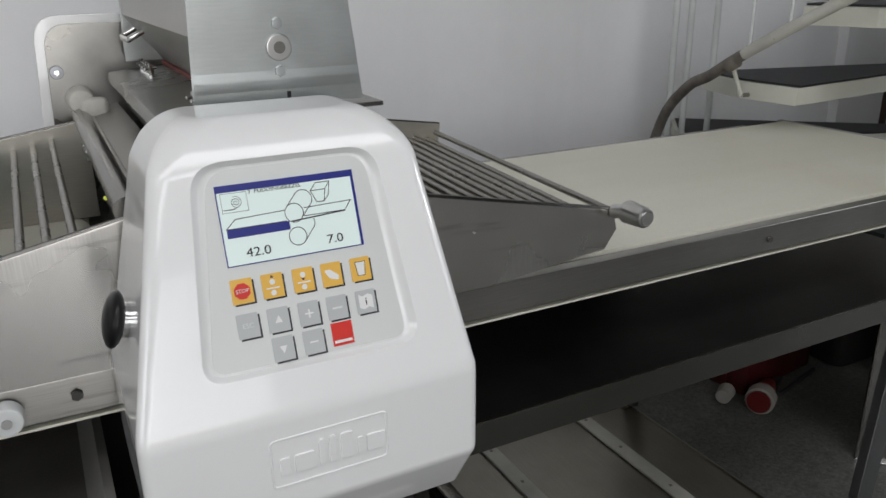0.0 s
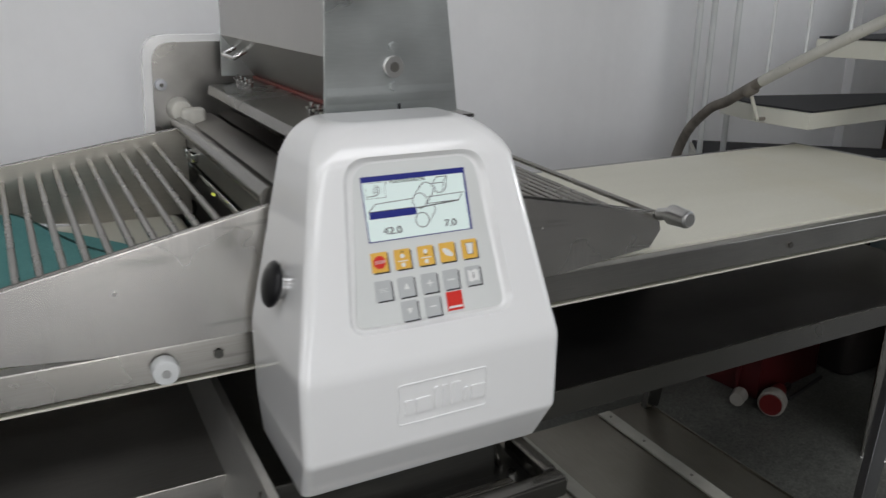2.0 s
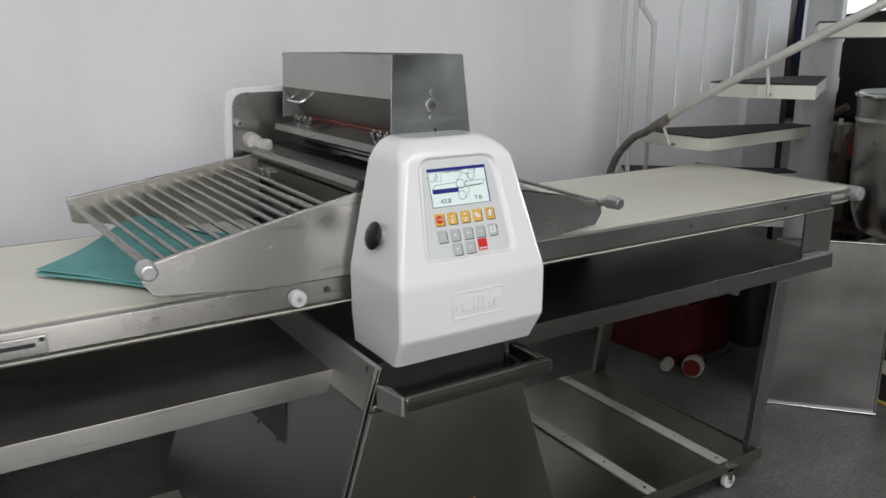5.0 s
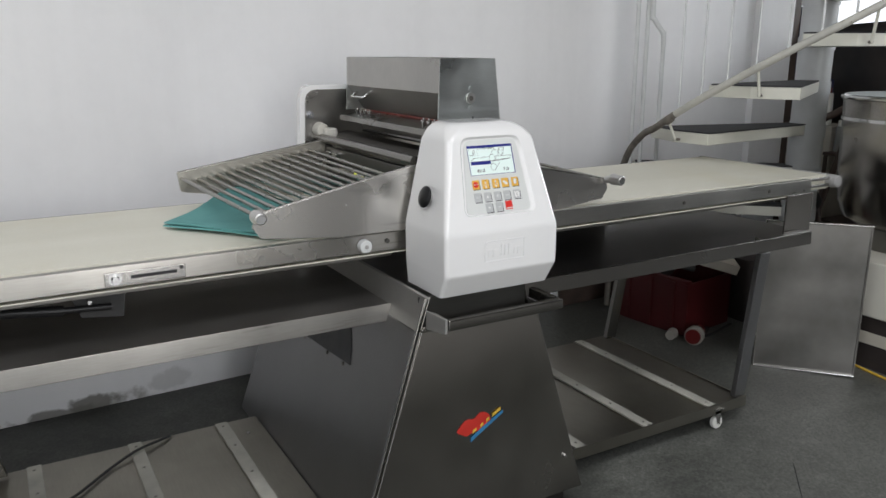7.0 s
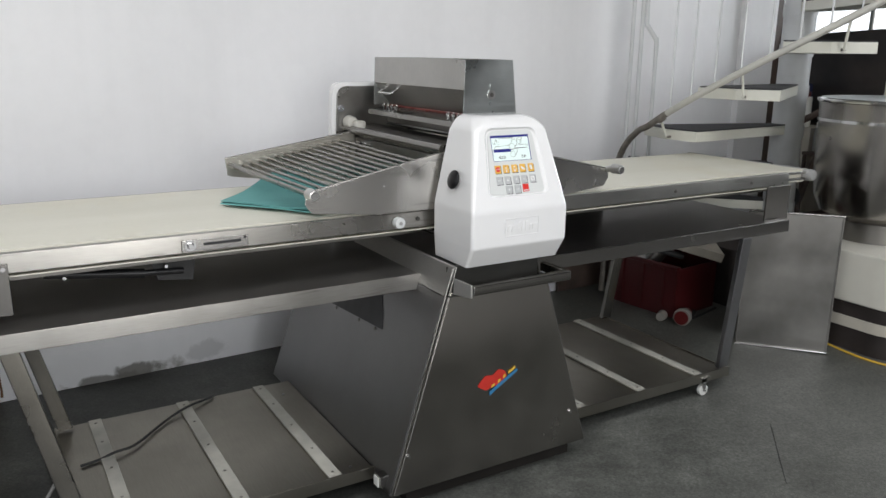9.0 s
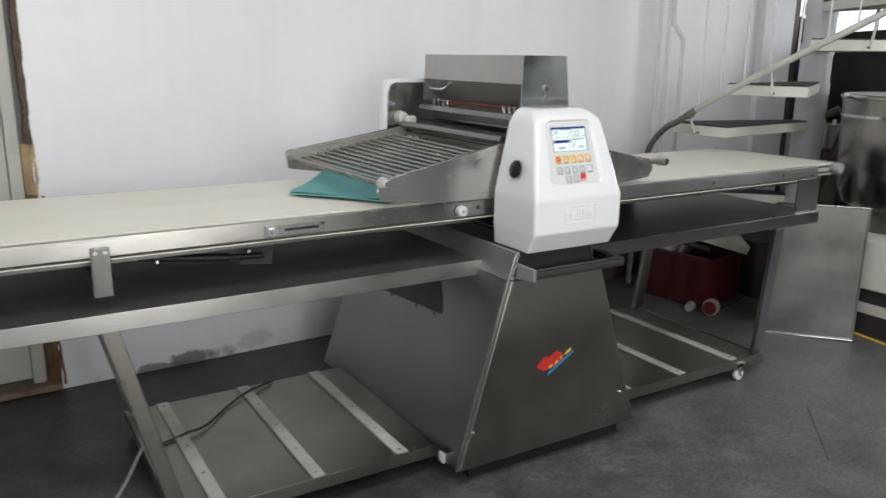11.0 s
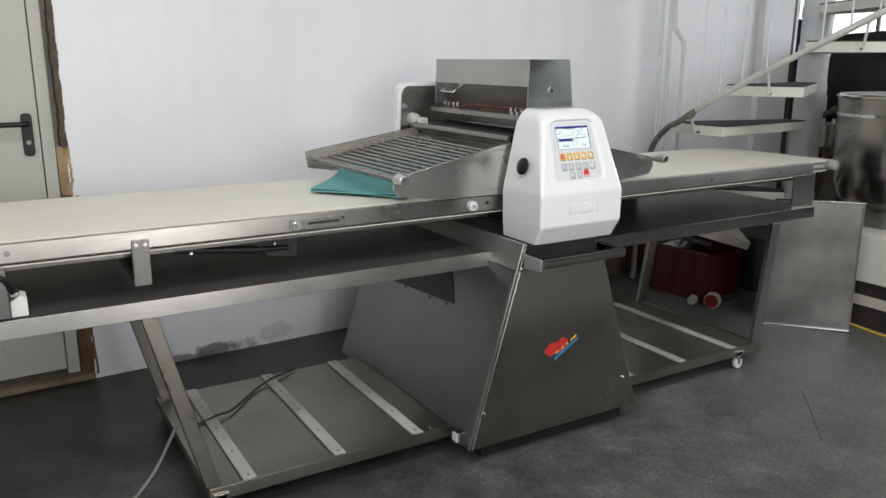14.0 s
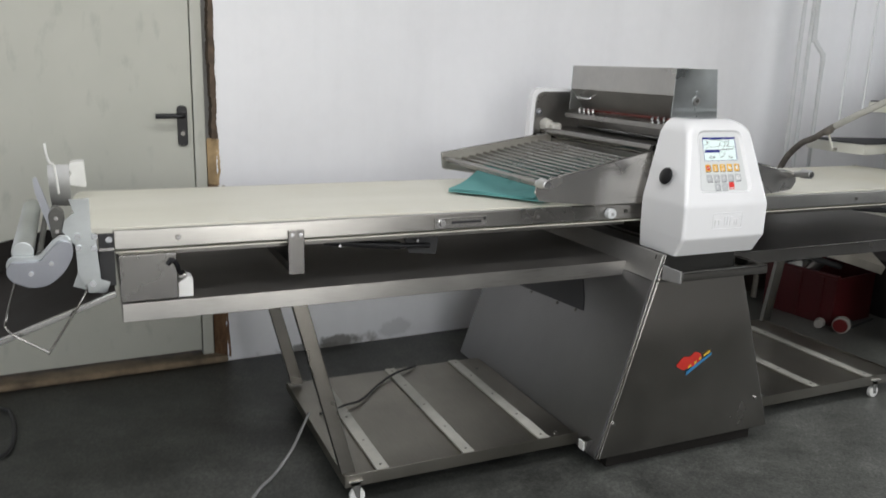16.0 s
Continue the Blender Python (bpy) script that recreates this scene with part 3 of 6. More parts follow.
def hall_window(k, a0, a1, z0, z1):
    w = new("window_%d" % k)
    tagged(w, "bright daylit window with thin metal glazing bars", "window", kind="structure")
    part("pane", bbox(7.9, 7.905, a0, a1, z0, z1, 0), PANE, w)
    fr = bmesh.new()
    box(fr, 7.86, 7.9, a0, a0 + 0.05, z0, z1), box(fr, 7.86, 7.9, a1 - 0.05, a1, z0, z1)
    box(fr, 7.86, 7.9, a0 + 0.05, a1 - 0.05, z0, z0 + 0.05), box(fr, 7.86, 7.9, a0 + 0.05, a1 - 0.05, z1 - 0.05, z1)
    part("window_frame", fr, STEEL_DARK, w)
    for i in range(1, 3):
        y = a0 + (a1 - a0) * i / 3
        part("glazing_bar", bbox(7.87, 7.898, y - 0.02, y + 0.02, z0 + 0.05, z1 - 0.05, 0), STEEL_DARK, w)
    zm = z0 + 0.45 * (z1 - z0)
    part("glazing_bar", bbox(7.868, 7.896, a0 + 0.05, a1 - 0.05, zm - 0.02, zm + 0.02, 0), STEEL_DARK, w)


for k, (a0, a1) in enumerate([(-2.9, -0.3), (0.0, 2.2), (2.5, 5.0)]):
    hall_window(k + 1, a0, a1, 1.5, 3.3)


# ---- the steel door ----
def steel_door():
    d = new("door_1")
    tagged(d, "closed grey-green steel fire door with a black lever handle", "door", kind="structure")
    V = 0.055  # recess of the door face
    leaf = bmesh.new()
    box(leaf, -DOOR_W + 0.07, -0.105, V, V + 0.05, 0.05, DOOR_H - 0.06, WM)
    bevelled(leaf, 0.003)
    part("door_leaf", leaf, DOOR, d)
    fr = bmesh.new()
    box(fr, -0.102, -0.055, V - 0.012, V + 0.07, 0.0, DOOR_H - 0.056, WM)
    bevelled(fr, 0.003)
    part("door_jamb", fr, DOOR, d)
    fr = bmesh.new()
    box(fr, -DOOR_W, -DOOR_W + 0.067, V - 0.012, V + 0.07, 0.0, DOOR_H - 0.056, WM)
    bevelled(fr, 0.003)
    part("door_jamb", fr, DOOR, d)
    fr = bmesh.new()
    box(fr, -DOOR_W, 0.0, V - 0.012, V + 0.07, DOOR_H - 0.053, DOOR_H - 0.002, WM)
    part("door_head", fr, DOOR, d)
    dark = bmesh.new()
    box(dark, -0.053, -0.022, V + 0.01, V + 0.08, 0.0, DOOR_H - 0.056, WM)
    part("gap_filler", dark, STRIP, d, "bare cement strip beside the frame")
    ragged = bmesh.new()
    rr_ = random.Random(21)
    col_a, col_b = [], []
    for i in range(121):
        z = 1.025 + (DOOR_H - 0.06 - 1.025) * i / 120
        w = 0.010 + 0.008 * noise.noise((z * 9, 3.0, 0)) + rr_.uniform(-0.003, 0.003)
        col_a.append([ragged.verts.new((-0.026 - w, v, z)) for v in (-0.004, V + 0.06)])
        col_b.append([ragged.verts.new((-0.014 + 0.006 * noise.noise((z * 14, 9.0, 0)) + rr_.uniform(-0.002, 0.002), v, z)) for v in (-0.004, V + 0.06)])
    for i in range(120):
        a0, a1, b0_, b1_ = col_a[i], col_a[i + 1], col_b[i], col_b[i + 1]
        for fc in ((a0[0], b0_[0], b1_[0], a1[0]), (a0[1], a0[0], a1[0], a1[1]), (b0_[0], b0_[1], b1_[1], b1_[0])):
            ragged.faces.new(fc)
    bmesh.ops.transform(ragged, matrix=WM, verts=ragged.verts)
    part("ragged_edge", ragged, SILL, d, "dark ragged edge of broken plaster")
    raw = bmesh.new()
    rnd = random.Random(8)
    rows = []
    for i in range(31):
        z = 0.02 + 0.80 * i / 30
        jut = 0.008 + 0.016 * rnd.random()
        edge = 0.006 + 0.012 * noise.noise((z * 7, 5.0, 0)) + 0.006 * rnd.random()
        rows.append([raw.verts.new((-0.050, V - 0.002, z)), raw.verts.new((-0.020 - jut * 0.3, V - 0.03 - jut, z)), raw.verts.new((edge, -0.003 - jut * 0.15, z)), raw.verts.new((edge, V, z))])
    for a, b in zip(rows, rows[1:]):
        for k in range(4):
            raw.faces.new((a[k], a[(k + 1) % 4], b[(k + 1) % 4], b[k]))
    raw.faces.new(rows[0]), raw.faces.new(rows[-1][::-1])
    bmesh.ops.transform(raw, matrix=WM, verts=raw.verts)
    part("broken_edge", raw, RAW, d, "rough brown broken plaster edge")
    patch = bmesh.new()
    rows = []
    for i in range(25):
        z = 0.823 + 0.20 * i / 24
        edge = -0.008 + 0.008 * noise.noise((z * 16, 2.0, 0)) + rnd.uniform(-0.003, 0.003)
        deep = V - 0.030 + 0.012 * noise.noise((z * 20, 8.0, 0)) + 0.028 * max(0.0, (z - 0.985) / 0.038)
        rows.append([patch.verts.new((-0.051, V - 0.004, z)), patch.verts.new((-0.036, deep, z)), patch.verts.new((edge - 0.008, -0.002, z)), patch.verts.new((edge, -0.005, z)), patch.verts.new((edge, V, z))])
    for a, b in zip(rows, rows[1:]):
        for q in range(5):
            patch.faces.new((a[q], a[(q + 1) % 5], b[(q + 1) % 5], b[q]))
    patch.faces.new(rows[0]), patch.faces.new(rows[-1][::-1])
    bmesh.ops.transform(patch, matrix=WM, verts=patch.verts)
    part("foam_patch", patch, OCHRE, d, "tan patch of old filler foam")
    sill = bmesh.new()
    box(sill, -DOOR_W, 0.0, -0.015, V + 0.10, 0.0, 0.030, WM)
    bevelled(sill, 0.01, 3)
    part("threshold", sill, TAN, d, "worn brown stained threshold")
    plate = prism(rounded([(-0.170, 0.99), (-0.128, 0.99), (-0.128, 1.163), (-0.170, 1.163)], 0.018), "y", V - 0.010, V - 0.001, 0.002)
    bmesh.ops.transform(plate, matrix=WM, verts=plate.verts)
    h = part("handle_plate", plate, BLACK, d, "black plastic handle plate")
    lever = bsweep(smooth_path([(-0.149, V - 0.008, 1.122), (-0.149, V - 0.045, 1.122), (-0.165, V - 0.055, 1.122), (-0.262, V - 0.052, 1.121)], 5), 0.0105, 12)
    bmesh.ops.transform(lever, matrix=WM, verts=lever.verts)
    part("lever", lever, BLACK, h)
    lock = bcyl((-0.149, V - 0.014, 1.045), (-0.149, V - 0.009, 1.045), 0.009, 14)
    bmesh.ops.transform(lock, matrix=WM, verts=lock.verts)
    part("lock_cylinder", lock, STEEL_DARK, h)
    for z in (0.42, 1.85):
        hg = bmesh.new()
        cyl(hg, (-DOOR_W + 0.068, V - 0.02, z), (-DOOR_W + 0.068, V - 0.02, z + 0.12), 0.011, 12)
        bmesh.ops.transform(hg, matrix=WM, verts=hg.verts)
        part("hinge", hg, STEEL_DARK, d)


steel_door()

# ---- the dough sheeter ----
XC = 0.265  # middle of the rolling head
sheeter = thing("dough_sheeter", "stainless steel dough sheeter with cream belts and white control head", "dough sheeter", (XC, 0.35, 0))


def bolt(parent, p, axis, r=0.006, h=0.005, material=None, name="bolt"):
    p, a = Vector(p), Vector(axis).normalized()
    part(name, bcyl(p, p + a * h, r, 6 if r > 0.005 else 10, r * 0.92), material or CHROME, parent)


# base cabinet: the front leans back a little, the sides lean inwards
def base_y(z):
    return -0.236 + (z - 0.03) * 0.062


def base_xl(z):
    return -0.212 + (z - 0.026) * 0.345


def base_xr(z):
    return 0.590 - (z - 0.026) * 0.282


def leaning(bm):
    """Shears a prism so that its front plane follows the leaning front."""
    for v in bm.verts:
        if v.co.y < 0.3:
            v.co.y += base_y(v.co.z) - base_y(0.03)
    return bm


def base_cabinet():
    body = leaning(prism([(base_xl(0.026), 0.026), (base_xr(0.026), 0.026), (base_xr(0.652), 0.652), (base_xl(0.652), 0.652)], "y", -0.219, 0.90, 0.004))
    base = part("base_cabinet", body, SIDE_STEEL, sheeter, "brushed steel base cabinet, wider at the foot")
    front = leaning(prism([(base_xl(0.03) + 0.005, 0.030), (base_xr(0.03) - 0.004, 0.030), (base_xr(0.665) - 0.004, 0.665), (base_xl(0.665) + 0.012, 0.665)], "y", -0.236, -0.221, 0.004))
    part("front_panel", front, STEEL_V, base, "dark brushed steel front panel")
    for off, r in ((0.0, 0.0030), (0.010, 0.0022)):
        lt = bsweep([(base_xl(0.03) + off, base_y(0.03) + 0.006 - off * 0.3, 0.03), (base_xl(0.742) + off, base_y(0.742) + 0.006 - off * 0.3, 0.742)], r, 8)
        part("edge_trim", lt, STEEL_ROD, base)
    # side walls above the shelf level, the left one's brightness painted in
    wl = [(base_xl(0.653), 0.653), (base_xl(0.744), 0.744), (base_xl(0.744) + 0.012, 0.744), (base_xl(0.744) + 0.012, 0.740), (base_xl(0.741) + 0.004, 0.741), (base_xl(0.653) + 0.004, 0.653)]
    part("side_wall", prism(wl, "y", -0.190, 0.90), BAR, base, "steel side wall above the shelf with its brightness painted in")
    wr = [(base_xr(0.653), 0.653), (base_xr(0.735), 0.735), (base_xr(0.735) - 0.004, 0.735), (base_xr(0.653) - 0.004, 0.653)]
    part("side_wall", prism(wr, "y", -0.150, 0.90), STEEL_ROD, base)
    # shade of the recess below the head, put into wall and sheet
    part("inner_wall", bbox(base_xl(0.70) + 0.008, base_xr(0.70) - 0.008, -0.158, -0.154, 0.656, 0.7385, 0), DARK_AND_SHADE, base, "recessed wall below the control head, its shade painted in")
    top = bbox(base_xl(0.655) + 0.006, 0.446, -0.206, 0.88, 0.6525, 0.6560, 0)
    part("top_sheet", top, DARK_AND_SHADE, base)
    flange = prism([(base_xl(0.68) + 0.016, base_y(0.68) - 0.001), (0.055, -0.262), (0.063, -0.262), (0.063, base_y(0.68) - 0.001)], "z", 0.658, 0.700, 0.002)
    for v in flange.verts:
        if v.co.z > 0.68 and v.co.x < 0.04:
            v.co.z += 0.012
    part("bracket", flange, BAR, base, "folded steel corner bracket")
    ledge = bbox(0.064, 0.456, -0.264, -0.236, 0.664, 0.697, 0.006)
    part("ledge", ledge, STEEL_ROD, base, "folded steel ledge below the control head")
    part("ledge_end", bbox(0.432, 0.456, -0.235, -0.120, 0.664, 0.697, 0.005), STEEL_ROD, base)
    bolt(base, (0.416, -0.172, 0.6565), (0, 0, 1), 0.008, 0.008)
    for x in (-0.148, 0.512):
        bolt(base, (x, base_y(0.155) - 0.001, 0.155), (0, -1, 0), 0.007, 0.006)
    part("foot_tube", bbox(-0.226, -0.150, -0.182, -0.142, 0.036, 0.078, 0.004), STEEL, base, "square tube end with a white plug")
    part("tube_plug", bbox(-0.232, -0.2265, -0.178, -0.146, 0.040, 0.074, 0.004), NYLON, base, "white plastic tube plug")
    # contact shadow under the front edge, built as a black block
    part("shadow_foot", prism([(-0.190, fl(-0.190)), (0.86, fl(0.86)), (0.86, 0.025), (-0.190, 0.025)], "x", -0.135, 0.545), NEAR_BLACK, base, "recessed foot, black for the contact shadow below the base")
    cut = prism([(0.60, 0.430), (0.12, 0.457), (0.145, 0.505), (0.20, 0.575), (0.25, 0.640), (0.60, 0.640)], "x", 0.0, 0.004)
    for v in cut.verts:
        v.co.x += base_xl(v.co.z) - 0.003
    part("cut_out", cut, INK, base, "dark opening in the side panel")
    for y, z in ((0.50, 0.428), (0.30, 0.438), (0.17, 0.445)):
        part("rivet", bcyl((base_xl(z) + 0.002, y, z), (base_xl(z) - 0.004, y, z), 0.006, 10), STEEL_DARK, base)
    # emblem, as plain shapes of its colours
    E = Matrix.Translation((0.195, base_y(0.340) - 0.0012, 0.340)) @ Matrix.Rotation(radians(90) - math.atan(0.062), 4, "X") @ Matrix.Diagonal((1.3, 1.35, 1, 1))
    red = prism(rounded([(-0.062, -0.006), (-0.035, 0.018), (-0.012, 0.014), (0.004, 0.028), (0.026, 0.020), (0.032, 0.002), (0.004, -0.014), (-0.020, -0.016), (-0.034, -0.022)], 0.008, 3), "z", 0, 0.001)
    part("emblem", red, EMBLEM_RED, base, "red blot with yellow and blue strokes", at=E)
    for u, v, w in ((-0.014, -0.012, 0.010), (0.006, -0.003, 0.008), (0.022, 0.006, 0.008), (0.046, 0.018, 0.022)):
        ye = prism([(u - w / 2, v - w / 4 - 0.003), (u + w / 2, v + w / 4 - 0.003), (u + w / 2, v + w / 4 + 0.004), (u - w / 2, v - w / 4 + 0.004)], "z", 0.0022, 0.003)
        part("emblem_stroke", ye, YELLOW, base, at=E)
    bl = prism([(-0.024, -0.036), (0.016, -0.014), (0.064, 0.012), (0.063, 0.019), (0.012, -0.006), (-0.024, -0.026)], "z", 0.0012, 0.002)
    part("emblem_stroke", bl, EMBLEM_BLUE, base, at=E)
    return base


base_cabinet()


# tables
def table(side, x0, x1, bx0, bx1):
    """A conveyor table: rails, belt, return run and end rollers."""
    t = part(side, prism([(0.0310, 0.833), (0.060, 0.833), (0.060, 0.886), (0.0348, 0.886)], "x", x0, x1, 0.003), RAIL, sheeter, "steel table rail with a cream conveyor belt")
    part("far_rail", bbox(x0, x1, 0.750, 0.778, 0.833, 0.886, 0.003), STEEL, t)
    r = 0.030
    zc = 0.860
    prof = [(bx0 + r, zc + r), (bx1 - r, zc + r)]
    prof += [(bx1 - r + r * math.sin(a), zc + r * math.cos(a)) for a in (radians(30), radians(60), radians(90), radians(120), radians(150))]
    prof += [(bx1 - r, zc - r), (bx0 + r, zc - r)]
    prof += [(bx0 + r - r * math.sin(a), zc - r * math.cos(a)) for a in (radians(30), radians(60), radians(90), radians(120), radians(150))]
    part("belt", prism(prof, "y", 0.066, 0.744), BELT, t, "cream conveyor belt with a dusting of flour")
    part("edge_strip", bbox(x0, x1, 0.036, 0.066, 0.8225, 0.8260, 0), BELT, t, "pale belt edge below the rail")
    part("deck", bbox(x0 + 0.03, x1 - 0.03, 0.090, 0.700, 0.798, 0.8215, 0.002), STEEL_DARK, t)
    return t


left = table("left_table", -1.722, 0.10, -1.836, 0.10)
right = table("right_table", 0.42, 1.985, 0.42, 2.160)


def slot_plate():
    p = part("slot_plate", bbox(-0.746, -0.552, 0.026, 0.031, 0.838, 0.873, 0.002), STEEL, left, "screwed steel plate with a slot")
    part("slot", bbox(-0.684, -0.574, 0.0245, 0.0258, 0.853, 0.861, 0), INK, p)
    part("slot_screw", bcyl((-0.722, 0.0255, 0.856), (-0.722, 0.010, 0.856), 0.011, 12, 0.008), CHROME, p)
    part("slot_washer", bcyl((-0.722, 0.0258, 0.856), (-0.722, 0.022, 0.856), 0.016, 16), CHROME, p)
    part("screw_hole", bcyl((-0.562, 0.0258, 0.866), (-0.562, 0.0245, 0.866), 0.005, 10), INK, p)


slot_plate()
part("hanger", bbox(-1.232, -1.182, 0.025, 0.031, 0.722, 0.862, 0.002), STEEL_ROD, left, "flat steel hanger under the rail")
for x in (-1.220, -1.194):
    bolt(left, (x, 0.0245, 0.848), (0, -1, 0), 0.007, 0.005)
part("cross_bar", bbox(-1.225, -1.195, 0.032, 0.745, 0.722, 0.752, 0.003), STEEL_DARK, left)
part("gas_strut", bcyl((-1.10, 0.10, 0.800), (-0.84, 0.10, 0.772), 0.010, 14, 0.014), BLACK, left, "black gas strut under the table")
part("strut_rod", bcyl((-0.84, 0.10, 0.772), (-0.73, 0.10, 0.766), 0.009, 12), BLACK, left)
part("strut_lug", prism([(-0.800, 0.742), (-0.700, 0.730), (-0.690, 0.797), (-0.820, 0.797)], "y", 0.112, 0.118, 0.002), RUBBER, left, "dark steel strut bracket")
for x in (-1.05, -0.78):
    part("strut_pin", bcyl((x, 0.112, 0.788), (x, 0.085, 0.788), 0.005, 8), CHROME, left)
for x in (-1.55, -0.35):
    bolt(left, (x, 0.0315, 0.860), (0, -1, 0), 0.009, 0.004, STEEL)
for x in (1.245, 1.72):
    bolt(right, (x, 0.0315, 0.858), (0, -1, 0), 0.007, 0.004, STEEL_DARK)
part("end_post", bbox(1.826, 1.990, 0.022, 0.030, 0.672, 0.832, 0.002), STEEL_V, right, "flat steel post between rail and shelf")
part("end_roller", bcyl((2.145, 0.030, 0.865), (2.145, 0.778, 0.862), 0.0275, 24, w=0.004), PALE_ROLLER, right, "grey end roller")
part("roller_cap", bcyl((2.145, 0.0295, 0.865), (2.145, 0.018, 0.865), 0.027, 20, 0.023, 0.003), PALE_ROLLER, right)
for z in (0.850, 0.878):
    part("roller_arm", bbox(1.986, 2.145, 0.044, 0.056, z - 0.006, z + 0.006, 0.002), STEEL, right)


# shelves under the tables
def shelf(name, x0, x1, y1, top, sheet=None, lip=None):
    """A shallow catch tray: sheet, front lip and end lips."""
    low = top - 0.053
    s = part(name, bbox(x0, x1, -0.006, y1, top - 0.010, top - 0.004, 0), sheet or STEEL, sheeter, "folded steel catch shelf below the belt")
    part("front_lip", prism([(-0.0145, low), (-0.009, low), (-0.0065, top), (-0.0115, top)], "x", x0, x1, 0.002), lip or RAIL, s)
    part("under_lip", bbox(x0 + 0.005, x1 - 0.005, -0.006, 0.020, low - 0.001, low + 0.003, 0), STEEL_DARK, s)
    part("rear_lip", bbox(x0, x1, y1, y1 + 0.005, low, top, 0.002), STEEL, s)
    for x in (x0, x1 - 0.005):
        part("end_lip", bbox(x, x + 0.005, -0.005, y1 - 0.001, low - 0.001, top - 0.011, 0), STEEL_Y, s)
    return s


lshelf = shelf("left_shelf", -1.712, 0.014, 0.775, 0.684, DUSTY_DARK)
# aprons added to keep the bright wall out of the shelves' reflections
part("added_apron", bbox(-1.71, 0.020, 0.797, 0.785, 0.686, 0.832, 0), BAR, lshelf, "dull steel apron added behind the shelf")
# right lip is a darker copy of the left, shade put into its steel
rshelf = shelf("right_shelf", 0.402, 1.96, 0.775, 0.676, SHELF, STEEL_ROD)
part("added_apron", bbox(0.42, 1.55, 0.781, 0.785, 0.678, 0.832, 0), STEEL_DARK, rshelf, "dull steel apron added behind the shelf")
bolt(rshelf, (1.63, -0.004, 0.678), (0, -0.4, 1), 0.012, 0.005, CHROME)
part("end_box", bbox(-1.714, -1.560, 0.000, 0.12, 0.686, 0.8215, 0.003), STEEL_ROD, lshelf, "steel box at the shelf's end")
part("latch_block", prism([(-1.558, 0.6845), (-1.516, 0.6845), (-1.516, 0.738), (-1.530, 0.744), (-1.558, 0.728)], "y", 0.012, 0.08, 0.003), NYLON, lshelf, "white plastic latch block")
part("latch_tongue", bbox(-1.556, -1.534, 0.020, 0.07, 0.739, 0.752, 0.002), STEEL, lshelf)
clip = bsweep(smooth_path([(-1.585, -0.003, 0.790), (-1.572, -0.006, 0.802), (-1.560, -0.002, 0.785), (-1.556, 0.006, 0.768), (-1.548, 0.016, 0.754)], 5), 0.007, 8)
part("latch_clip", clip, BLACK, lshelf)


# legs and floor trays
def leg(p0, p1, w=0.048, d=0.03, steel=None):
    """A flat tube leg from p0 (top) to p1 (foot)."""
    bm = bmesh.new()
    lo, hi = [], []
    for sx, sy in ((-1, -1), (1, -1), (1, 1), (-1, 1)):
        hi.append(bm.verts.new((p0[0] + sx * w / 2, p0[1] + sy * d / 2, p0[2])))
        lo.append(bm.verts.new((p1[0] + sx * w / 2, p1[1] + sy * d / 2, p1[2])))
    bm.faces.new(lo), bm.faces.new(hi)
    for i in range(4):
        bm.faces.new((lo[i], lo[(i + 1) % 4], hi[(i + 1) % 4], hi[i]))
    bmesh.ops.recalc_face_normals(bm, faces=bm.faces[:])
    bevelled(bm, 0.003)
    part("leg", bm, steel or STEEL_ROD, sheeter, "slanting steel tube leg")


# left legs hold their shade in a darker steel than the right
leg((-1.205, 0.012, 0.630), (-1.072, -0.072, 0.072), steel=SHADED_LEG)
leg((-1.195, 0.735, 0.630), (-1.055, 0.690, 0.072), steel=SHADED_LEG)
leg((1.672, -0.008, 0.622), (1.524, -0.066, 0.062), 0.058, 0.024, SIDE_STEEL)
leg((1.672, 0.735, 0.622), (1.524, 0.690, 0.062), 0.058, 0.024)


def floor_tray(name, x0, x1, strips, outer):
    t = part(name, bbox(x0, x1, -0.094, 0.72, 0.055, 0.060, 0), TRAY, sheeter, "low steel floor tray with screwed cross strips")
    part("rim", bbox(x0, x1, -0.102, -0.095, 0.030, 0.074, 0.002), TRAY, t)
    part("rim", bbox(x0, x1, 0.721, 0.728, 0.030, 0.059, 0.002), TRAY, t)
    part("rim", bbox(outer, outer + 0.007, -0.0945, 0.7205, 0.031, 0.066, 0.002), TRAY, t)
    for x in strips:
        s = part("strip", bbox(x - 0.022, x + 0.022, -0.092, 0.715, 0.062, 0.070, 0.002), STRIP_ALU, t, "pale worn cross strip")
        for y in (-0.06, 0.12, 0.32, 0.52, 0.68):
            part("screw", bcyl((x, y, 0.0702), (x, y, 0.0716), 0.005, 8), STEEL_DARK, s)
    return t


ltray = floor_tray("left_floor_tray", -1.090, -0.205, (-0.955, -0.640, -0.338), -1.090)
floor_tray("right_floor_tray", 0.582, 1.535, (0.70, 1.02, 1.352), 1.528)
for x, y in ((-0.27, -0.05), (-0.27, 0.6)):
    bolt(ltray, (x, y, 0.0605), (0, 0, 1), 0.007, 0.004)


